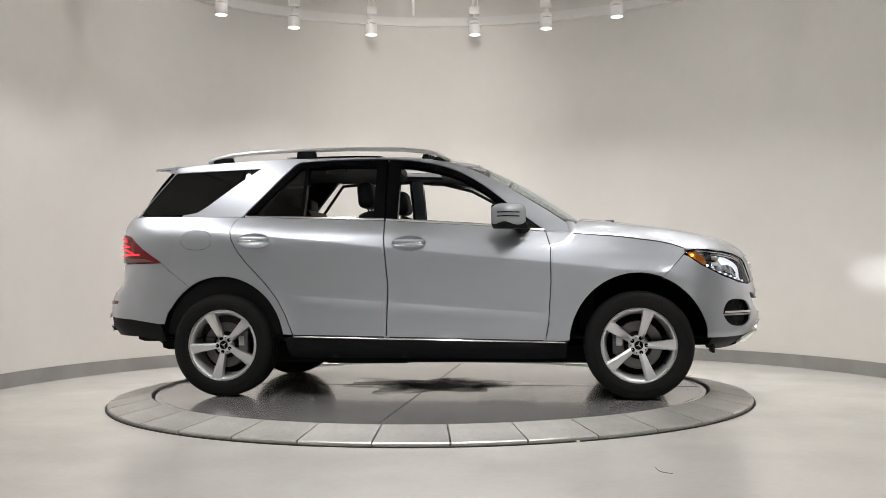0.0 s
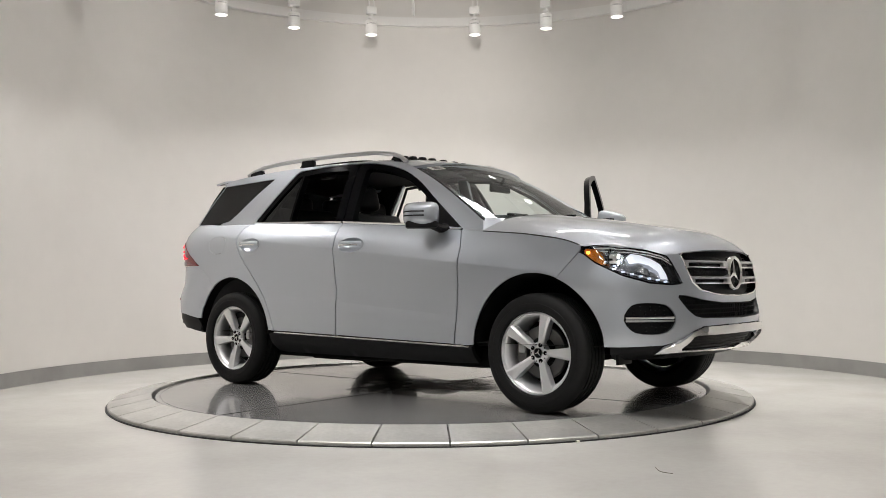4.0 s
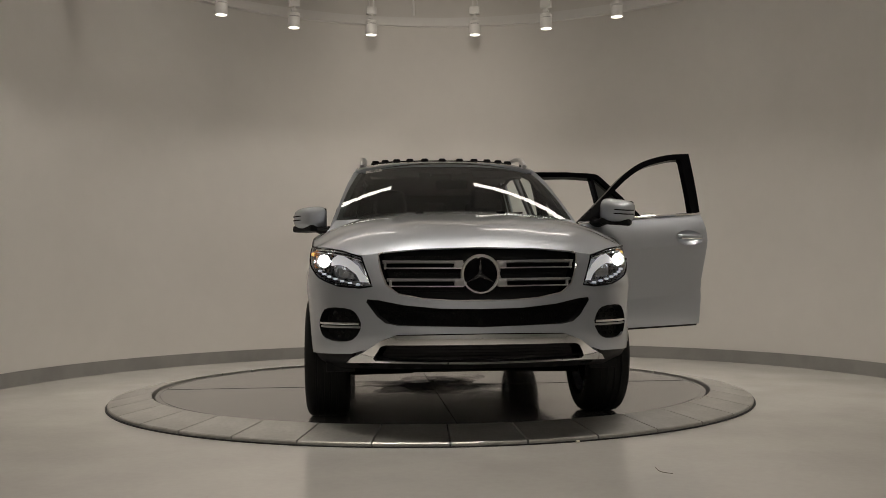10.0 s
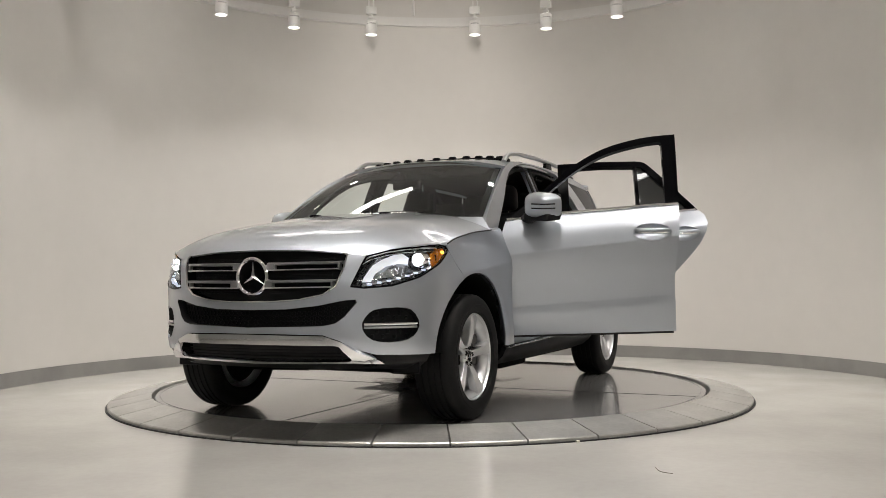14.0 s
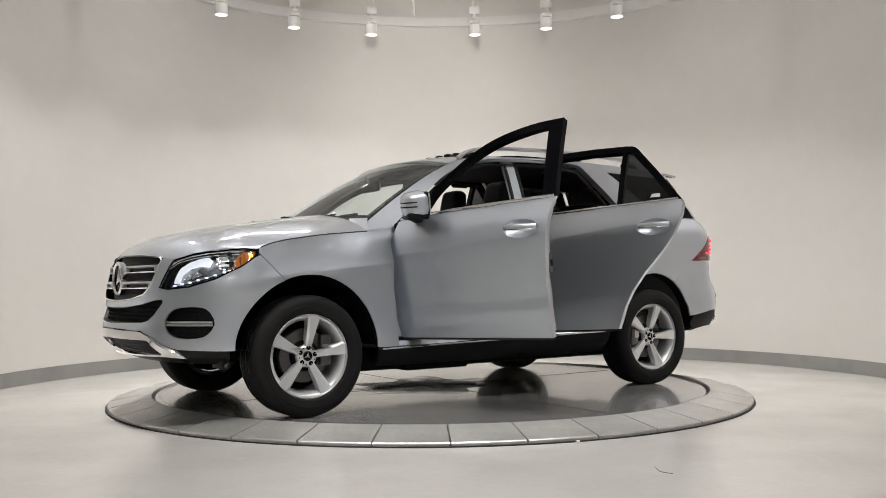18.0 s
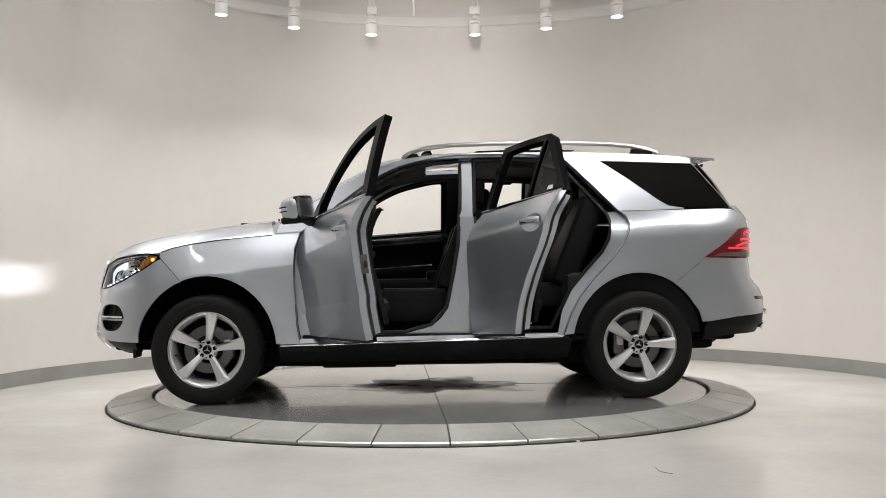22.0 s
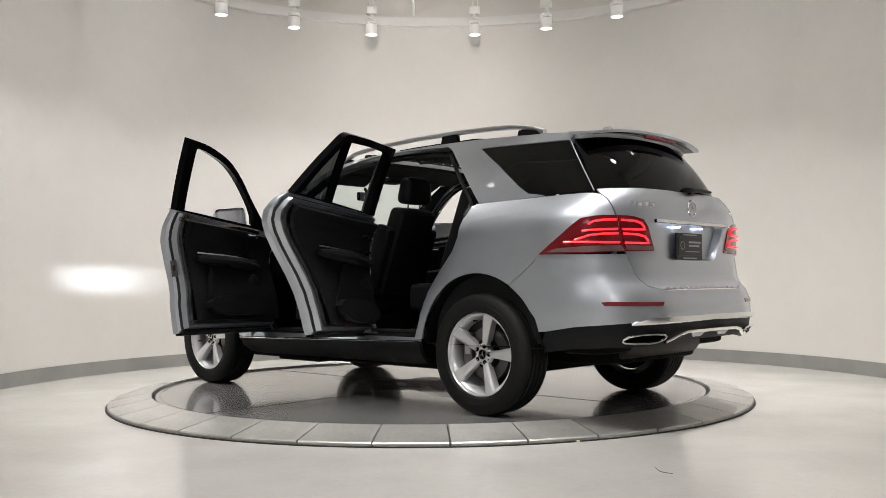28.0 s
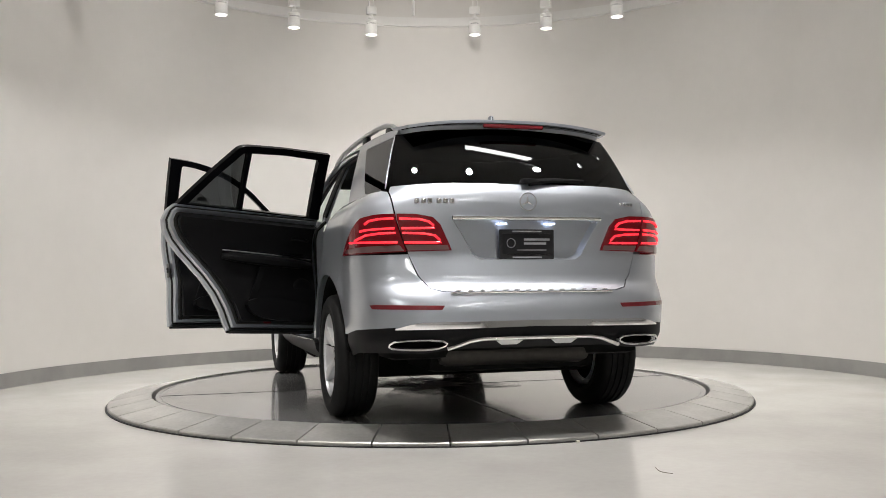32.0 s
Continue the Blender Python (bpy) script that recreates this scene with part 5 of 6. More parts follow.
grille = part("grille", both(sheet(GR, lambda y, z: gy(y, z, -0.05), step=0.05, thick=0.006)), MESH_BLACK, car, "black grille with chrome louvres and round badge")
gl = dense(GR[1:] , 0.05, False)
part("grille_wall", both(grid([[gy(y, z, 0.0) for y, z in gl], [gy(y, z, -0.052) for y, z in gl]])), GLOSS_BLACK, grille)
part("grille_edge", both(tube([gy(y, z, 0.003) for y, z in dense(GR[:8], 0.04, False)], 0.005, 6, up=(1, 0, 0), caps=False)), CHROME, grille, "thin chrome grille edge")
for z0, half, t in ((0.909, 0.516, 0.0085), (0.876, 0.508, 0.0065), (0.813, 0.495, 0.0085), (0.780, 0.473, 0.0065)):
    for s in (1, -1):
        ys = np.linspace(0.092, half, 12)
        rows = []
        for y in ys:
            q = Vector(gy(s * y, z0 + 0.010 * (y - 0.1), -0.006))
            rows.append([(q.x, q.y, q.z - t), (q.x + 0.010, q.y, q.z - 0.5 * t), (q.x + 0.010, q.y, q.z + 0.5 * t), (q.x, q.y, q.z + t), (q.x - 0.03, q.y, q.z + t), (q.x - 0.03, q.y, q.z - t)])
        V, F = grid(rows, True)
        part("louvre", (V, F + [(0, 1, 2, 3, 4, 5)]), SATIN_METAL if t > 0.008 else CHROME, grille, "chrome louvre", 25)
for s in (1, -1):
    for zc, half in ((0.8925, 0.513), (0.7965, 0.486)):
        for y in (0.115, half - 0.008):
            q = gy(s * y, zc, -0.010)
            part("louvre_end", rbox((q[0], q[1], q[2]), (0.03, 0.05 if y < 0.2 else 0.014, 0.040), 0.008), SATIN_METAL, grille)
for s in (1, -1):
    for zc in (0.888, 0.798):
        rows = []
        for y in np.linspace(0.10, 0.50 if zc > 0.85 else 0.47, 10):
            q = Vector(gy(s * y, zc, -0.022))
            rows.append([(q.x, q.y, q.z - 0.012), (q.x, q.y, q.z + 0.012)])
        part("louvre_back", grid(rows), GLOSS_BLACK, grille)
    # fine mesh bars between the louvres
    for z0 in (0.84, 0.848, 0.856, 0.93, 0.94, 0.75, 0.76):
        part("mesh_bar", tube([gy(s * y, z0, -0.035) for y in np.linspace(0.11, 0.47, 8)], 0.0022, 5), BLACK_PLASTIC, grille)
sx = 2.332
part("badge_ring", moved(lathe([(0.088, -0.025), (0.086, 0.004), (0.092, 0.012), (0.100, 0.012), (0.107, 0.004), (0.107, -0.03)], 64, "X"), Matrix.Translation((sx, 0, 0.842))), CHROME, grille, "plain chrome ring")
part("badge_plate", moved(lathe([(0.0, 0.0), (0.089, 0.0)], 48, "X"), Matrix.Translation((sx - 0.008, 0, 0.842))), GLOSS_BLACK, grille)
part("badge_arms", moved(star_arms(0.090, 0.014), Matrix.Translation((sx - 0.004, 0, 0.842))), CHROME, grille, "plain chrome three-arm shape", smooth=False)
part("bonnet_badge", moved(lathe([(0.0, 0.005), (0.022, 0.004), (0.027, 0.0)], 24, "Z"), Matrix.Translation((2.192, 0, 1.050)) @ pose(0, 0, 0, 0, 24)), SATIN_METAL, car, "small round badge")

# lower air intake with honeycomb
AIR_SHAPE = [(0.0, 0.662), (0.22, 0.666), (0.40, 0.684), (0.54, 0.712), (0.595, 0.716), (0.60, 0.700), (0.545, 0.625), (0.50, 0.590), (0.44, 0.578), (0.0, 0.566)]
air = part("air_intake", both(sheet(AIR_SHAPE, lambda y, z: gy(y, z, -0.045), step=0.05, thick=0.006)), MESH_BLACK, car, "black honeycomb air intake")
al = dense(AIR_SHAPE, 0.05, False)
part("intake_wall", both(grid([[gy(y, z, 0.0) for y, z in al], [gy(y, z, -0.047) for y, z in al]])), BLACK_PLASTIC, air)
cell = None
for i in range(-19, 20):
    for j in range(4):
        y, z = 0.03 * i + (0.015 if j % 2 else 0), 0.590 + 0.026 * j
        if within((abs(y), z), inset(AIR_SHAPE, 0.012)):
            if cell is None:
                cell = part("mesh_cell", lathe([(0.009, 0.0), (0.013, 0.004), (0.0165, 0.0)], 6, "X"), BLACK_PLASTIC, air, smooth=False)
                o = cell
            else:
                o = new("mesh_cell", cell.data)
                o.parent = air
            o.location = gy(y, z, -0.038)

# chrome skid bar, lower opening, chin
SKID_HOLE = [(0.0, 0.478), (0.49, 0.476), (0.515, 0.468), (0.555, 0.402), (0.545, 0.388), (0.0, 0.380)]
SKID = [(0.0, 0.531), (0.44, 0.526), (0.52, 0.496), (0.60, 0.436), (0.67, 0.402), (0.70, 0.372), (0.56, 0.378), (0.0, 0.368)]
skid = part("skid_plate", both(sheet(SKID, lambda y, z: gy(y, z, 0.012 + 0.012 * math.sin(math.pi * min(1, max(0, (z - 0.37) / 0.16)))), [[(p[0] - (0.05 if p[0] == 0 else 0), p[1]) for p in SKID_HOLE]], step=0.03, thick=0.02)), CHROME, car, "polished chrome skid bar round a black slot")
part("slot_back", both(sheet(SKID_HOLE, lambda y, z: gy(y, z, -0.05), step=0.05, thick=0.004)), MESH_BLACK, skid)
for z0 in np.linspace(0.395, 0.465, 5):
    part("slot_bar", tube([gy(y, z0, -0.035) for y in np.linspace(-0.52, 0.52, 24)], 0.0035, 5), BLACK_PLASTIC, skid)
CHIN = [Fp(0, 0.372), Fp(0.5, 0.376), Fp(0.62, 0.435), Fp(0.70, 0.424), Fp(0.86, 0.417), S(1.94, 0.417), S(1.93, 0.345), Fp(0.80, 0.335), Fp(0.5, 0.335), Fp(0, 0.337)]
part("chin", both(sheet(CHIN, lambda u, w: body(u, w, -0.006 - 1.1 * max(0, 0.392 - w)), step=0.04, thick=0.02)), BLACK_PLASTIC, car, "black plastic lower bumper")
part("front_beam", rbox((2.02, 0, 0.68), (0.12, 1.1, 0.42), 0.04), UNDER, car)
part("front_under", rbox((1.93, 0, 0.385), (0.42, 1.30, 0.07), 0.03), UNDER, car)
part("radiator", rbox((1.90, 0, 0.68), (0.12, 1.1, 0.48), 0.04), UNDER, car)
for s in (1, -1):
    part("wiper", tube([(1.07, s * 0.10 + 0.10, 1.247), (1.05, s * 0.20 + 0.10, 1.255), (1.035, s * 0.35 + 0.1, 1.262)], 0.006, 6), BLACK_PLASTIC, car)
    part("washer_jet", rbox((1.30, s * 0.26, hood(0.2, s * 0.3)[2] + 0.004), (0.07, 0.05, 0.012), 0.004), GLOSS_BLACK, car)
lab = part("windscreen_label", ([windscreen(p, v, 0.003) for p, v in ((0.86, -0.90), (0.86, -0.72), (0.93, -0.74), (0.93, -0.91))], [(0, 1, 2, 3)]), PAPER, car, "small white paper label inside the windscreen", smooth=False)
for k in range(2):
    part("label_bar", ([windscreen(p, v, 0.005) for p, v in ((0.875 + 0.025 * k, -0.87), (0.875 + 0.025 * k, -0.76), (0.885 + 0.025 * k, -0.76), (0.885 + 0.025 * k, -0.87))], [(0, 1, 2, 3)]), INK, lab, smooth=False)

# ---------------------------------------------------------------- the car: rear
LAMP_OUT = [TAIL_TIP, S(-2.055, 1.055), S(-2.168, 1.150), S(-2.23, 1.164), Rp(0.80, 1.168), Rp(0.724, 1.169), Rp(0.668, 0.966), Rp(0.80, 0.960), Rp(0.88, 0.957)]
LAMP_IN = [Rp(0.716, 1.169), Rp(0.62, 1.167), Rp(0.53, 1.150), Rp(0.49, 1.11), Rp(0.44, 1.00), Rp(0.43, 0.972), Rp(0.55, 0.968), Rp(0.660, 0.966)]


def rear_at(y, z, out):
    return body(*Rp(y, z), out)


def mixed(k, z, out):
    """A point of the tail lamp: k in y up to 0.86, then on round the flank."""
    return body(*(Rp(k, z) if k <= 0.86 else S(-2.215 + (k - 0.86) * 1.9, z)), out)


for nm, s in SIDES:
    tr = (lambda g: g) if s > 0 else mirrored
    lamp = part("tail_light", tr(sheet(LAMP_OUT, lambda u, w: body(u, w, 0.007), step=0.035, thick=0.03)), RED_LENS, car, "lit red LED tail light")
    inner = part("tail_light_inner", tr(sheet(LAMP_IN, lambda u, w: body(u, w, 0.007), step=0.035, thick=0.03)), RED_LENS, car, "lit red LED tail light on the tailgate")
    part("clear_band", tr(sheet([Rp(0.70, 1.000), Rp(0.86, 0.996), S(-2.03, 0.985), S(-1.97, 0.966), Rp(0.88, 0.962), Rp(0.675, 0.970)], lambda u, w: body(u, w, 0.010), step=0.04, thick=0.004)), TAIL_SMOKE, lamp, "smoky clear band")
    part("clear_band", tr(sheet([Rp(0.452, 1.0), Rp(0.672, 1.0), Rp(0.655, 0.972), Rp(0.442, 0.976)], lambda u, w: body(u, w, 0.010), step=0.04, thick=0.004)), TAIL_SMOKE, inner)
    for pts in ([(0.73, 1.143), (0.80, 1.141), (0.845, 1.132), (0.865, 1.115)], [(0.725, 1.090), (0.80, 1.088), (0.86, 1.084), (0.880, 1.078)],
                [(0.72, 1.066), (0.80, 1.064), (0.86, 1.056), (0.90, 1.030)], [(0.71, 1.016), (0.80, 1.016), (0.86, 1.018), (0.93, 1.020)]):
        part("light_bar", tr(tube([mixed(k, z, 0.010) for k, z in dense(pts, 0.02, False)], 0.0065, 6, up=(0, 0, 1))), RED_GLOW, lamp, "glowing red bar")
    for pts in ([(0.700, 1.142), (0.60, 1.138), (0.55, 1.125), (0.527, 1.105), (0.523, 1.092), (0.60, 1.090), (0.69, 1.090)], [(0.685, 1.066), (0.58, 1.062), (0.52, 1.052), (0.495, 1.030), (0.487, 1.014), (0.58, 1.014), (0.675, 1.015)]):
        part("light_bar", tr(tube([mixed(k, z, 0.010) for k, z in dense(pts, 0.02, False)], 0.0065, 6, up=(0, 0, 1))), RED_GLOW, inner, "glowing red bar")
    refl = [Rp(0.50, 0.682), Rp(0.835, 0.688), Rp(0.86, 0.684), Rp(0.85, 0.664), Rp(0.515, 0.660)]
    part("rear_reflector", tr(sheet(refl, lambda u, w: body(u, w, 0.003), step=0.03, thick=0.01)), RED_DARK, car, "dark red bumper reflector")
    # exhaust end pieces
    ex = rounded([(0.475, 0.480), (0.520, 0.505), (0.735, 0.500), (0.775, 0.472), (0.745, 0.455), (0.545, 0.452)], 1)
    pipe = [rear_at(y, z, 0.012) for y, z in dense(ex, 0.025)]
    trim = part("exhaust_trim", tr(tube(pipe, 0.0065, 6, closed=True, up=(1, 0, 0))), CHROME, car, "chrome exhaust trim")
    part("exhaust_mouth", tr(sheet(ex, lambda y, z: Vector(rear_at(y, z, -0.03)), step=0.04, thick=0.004)), UNDER, trim)
    part("exhaust_wall", tr(grid([pipe, [rear_at(y, z, -0.03) for y, z in dense(ex, 0.025)]], True)), CHROME, trim)

VALANCE = ([Rp(0, 0.580), Rp(0.4, 0.578), Rp(0.70, 0.572), Rp(0.80, 0.565), S(-2.15, 0.550), S(-1.945, 0.518), (-1.912, 0.462), S(-1.915, 0.395), S(-2.12, 0.425), Rp(0.80, 0.432), Rp(0.6, 0.432), Rp(0.5, 0.445), Rp(0.40, 0.455), Rp(0, 0.455)])
EXH_HOLE = rounded([Rp(y, z) for y, z in ((0.475, 0.480), (0.520, 0.505), (0.735, 0.500), (0.775, 0.472), (0.745, 0.455), (0.545, 0.452))], 1)
part("rear_valance", both(sheet(VALANCE, lambda u, w: body(u, w, -0.004 - 0.25 * max(0, 0.5 - w)), [EXH_HOLE], step=0.035, thick=0.02)), BLACK_PLASTIC, car, "black plastic lower rear bumper")
strip = [Rp(y, z) for y, z in ((0.0, 0.600), (0.60, 0.596), (0.665, 0.585), (0.74, 0.562), (0.74, 0.556), (0.0, 0.568))]
part("bumper_strip", both(sheet(strip, lambda u, w: body(u, w, 0.012 + 0.01 * math.sin(math.pi * (w - 0.55) / 0.06)), step=0.03, thick=0.012)), CHROME, car, "chrome strip along the rear bumper")
part("skid_bar_rear", both(tube([rear_at(y, z, 0.016) for y, z in ((0.0, 0.508), (0.15, 0.508), (0.30, 0.506), (0.37, 0.495), (0.43, 0.472), (0.48, 0.455))], 0.011, 8, caps=False)), CHROME, car, "chrome rear skid bar")
for s in (1, -1):
    part("skid_tab", sheet([(0.07, 0.502), (0.24, 0.502), (0.20, 0.472), (0.11, 0.472)], lambda y, z: (rear_at(y, z, 0.008)[0], s * y, z), step=0.03, thick=0.01), SATIN_METAL, car)
part("load_strip", both(tube([body(*Rp(y, 0.748), 0.004) for y in np.linspace(0, 0.46, 12)], 0.006, 8, flat=1.3, caps=False)), CHROME, car, "chrome loading edge strip")
for k in range(14):
    y = -0.42 + 0.84 * k / 13
    q = rear_at(abs(y), 0.752, 0.004)
    part("ledge_rib", rbox((q[0] + 0.004, y, 0.760), (0.014, 0.03, 0.006), 0.002), CHROME, car)
# number plate recess
ph = [(p, z) for p, z in ((0.0, 1.150), (0.415, 1.150), (0.425, 1.135), (0.385, 1.07), (0.315, 0.945), (0.275, 0.922), (0.0, 0.920))]
small = [(y * 0.94, 1.03 + (z - 1.03) * 0.9) for y, z in ph]
part("plate_recess", both(sheet(small, lambda y, z: (rear_at(y, z, 0)[0] + 0.045, y, z), step=0.05, thick=0.006)), PAINT, gate)
part("recess_edge", both(grid([[rear_at(y, z, 0.0) for y, z in dense(ph, 0.04, False)], [(rear_at(y, z, 0)[0] + 0.046, y, z) for y, z in dense(small, 0.04 * 0.93, False)][:len(dense(ph, 0.04, False))]])
     if len(dense(ph, 0.04, False)) == len(dense(small, 0.04 * 0.93, False)) else grid([[rear_at(y, z, 0.0) for y, z in ph], [(rear_at(y, z, 0)[0] + 0.046, y, z) for y, z in small]])), PAINT, gate)
part("gate_strip", both(tube([rear_at(y, 1.146, 0.012) for y in np.linspace(0, 0.425, 10)], 0.012, 8, flat=0.9, caps=False)), CHROME, gate, "chrome handle strip")
plate = part("licence_plate", rbox((-2.352, 0.0, 1.006), (0.012, 0.318, 0.162), 0.004), PLATE_GREY, gate, "black dealer plate in a grey frame", smooth=False)
part("plate_face", rbox((-2.359, 0.0, 1.008), (0.006, 0.292, 0.112), 0.002), PLATE_BLACK, gate, smooth=False)
for y0, y1, z0, z1 in ((-0.13, 0.02, 1.026, 1.038), (-0.11, 0.02, 1.004, 1.016), (-0.11, 0.06, 0.972, 0.977)):
    part("plate_bar", rbox((-2.3625, -(y0 + y1) / 2 * -1, (z0 + z1) / 2), (0.002, y1 - y0, z1 - z0), 0), PLATE_INK, gate, smooth=False)
for z0 in (1.076, 0.935):
    part("frame_bar", rbox((-2.3595, 0.0, z0), (0.002, 0.17, 0.008), 0), PLATE_INK, gate, smooth=False)
part("plate_badge", moved(tube([(0, 0.024 * math.cos(a), 0.024 * math.sin(a)) for a in np.linspace(0, 2 * math.pi, 24, endpoint=False)], 0.002, 5, closed=True, up=(1, 0, 0)), Matrix.Translation((-2.3625, 0.095, 1.012))), PLATE_INK, gate)
for y in (0.14, -0.14):
    part("plate_light", rbox((-2.345, y, 1.118), (0.03, 0.05, 0.008), 0.003), PLATE_LIGHT, gate, "small bluish plate light")
rz = 1.237
part("rear_badge_ring", moved(lathe([(0.043, 0.0), (0.045, -0.008), (0.050, -0.008), (0.052, 0.0)], 40, "X"), Matrix.Translation((-2.374, 0, rz))), CHROME, gate, "plain chrome ring")
part("rear_badge_arms", moved(star_arms(0.046, 0.006), Matrix.Translation((-2.377, 0, rz)) @ Matrix.Rotation(math.pi, 4, "Z")), CHROME, gate, smooth=False)
for k, y in enumerate((0.612, 0.577, 0.545, 0.497, 0.462, 0.428)):
    q = rear_at(y, 1.236, 0.003)
    part("badge_bar", rbox(q, (0.006, 0.026, 0.026), 0.004), CHROME, gate, "plain chrome lettering bar" if not k else "")
for k, y in enumerate((0.575, 0.60, 0.625, 0.648)):
    q = rear_at(y, 1.232, 0.003)
    part("badge_bar", rbox((q[0], -q[1], q[2]), (0.006, 0.019, 0.018), 0.003), CHROME, gate)
arm = part("rear_wiper", tube([(-2.345, -0.02, 1.345), (-2.338, -0.16, 1.362), (-2.318, -0.36, 1.362)], [0.020, 0.013, 0.008], 8), BLACK_PLASTIC, gate, "black rear wiper")
part("wiper_hub", rbox((-2.345, -0.02, 1.352), (0.04, 0.09, 0.03), 0.01), BLACK_PLASTIC, gate)
part("silencer", moved(lathe([(0.0, -0.45), (0.065, -0.44), (0.08, -0.40), (0.08, 0.40), (0.065, 0.44), (0.0, 0.45)], 24, "Y"), Matrix.Translation((-2.12, 0, 0.415))), SILENCER_STEEL, car, "grey exhaust silencer")
part("rear_crossbeam", rbox((-2.05, 0, 0.50), (0.3, 1.5, 0.24), 0.05), UNDER, car)
part("spare_tray", rbox((-1.85, 0, 0.36), (0.55, 1.0, 0.12), 0.05), UNDER, car)

# ---------------------------------------------------------------- the car: inside
FLOOR_IN = 0.43
part("cabin_floor", rbox((-0.30, 0, FLOOR_IN - 0.02), (2.6, 1.62, 0.05), 0.02), CARPET, car)
part("cargo_floor", rbox((-1.85, 0, 0.78), (0.95, 1.15, 0.06), 0.02), CARPET, car)
part("bulkhead", rbox((1.12, 0, 0.76), (0.10, 1.44, 0.74), 0.03), UNDER, car)
part("gate_lining", both(sheet([Rp(y, z) for y, z in ((0, 0.76), (0.56, 0.78), (0.70, 1.16), (0.70, 1.30), (0, 1.32))], lambda u, w: body(u, w, -0.06), step=0.08, thick=0.005)), SOFT_TRIM, car)
pair("cargo_side", sheet([(-1.42, 1.27), (-1.33, 1.0), (-1.18, 0.84), (-1.45, 0.88), (-1.9, 0.80), S(-2.2, 0.80), S(-2.2, 1.28)], lambda u, w: body(u, w, -0.16), step=0.08, thick=0.006), SOFT_TRIM)
pair("arch_box", rbox((-1.46, 0.67, 0.64), (0.98, 0.34, 0.44), 0.08), CARPET)
pair("pillar_lining", sheet(inset(SIDE_FRAME, 0.004), lambda u, w: house(u, w, -0.054), step=0.05, thick=0.004), HEADLINER)
part("headliner", sheet(dense([(0.03, -0.96), (0.97, -0.96), (0.97, 0.96), (0.03, 0.96)], 0.08), lambda p, v: roof(p, v, -0.055), [SUN], step=0.08, thick=0.004, out=(-0.5, 0, 3)), HEADLINER, car)
rim_line = dense(DOOR_TOP, 0.05, False)
pair("doorway_trim", grid([[house(u, w, -0.012) for u, w in rim_line], [house(u, w - 0.004, -0.075) for u, w in rim_line]]), SEAL)
sun = dense(SUN, 0.08)
part("sunroof_frame", grid([[roof(p, v, 0.002) for p, v in sun], [roof(p, v, -0.055) for p, v in sun]], True), SOFT_TRIM, car)
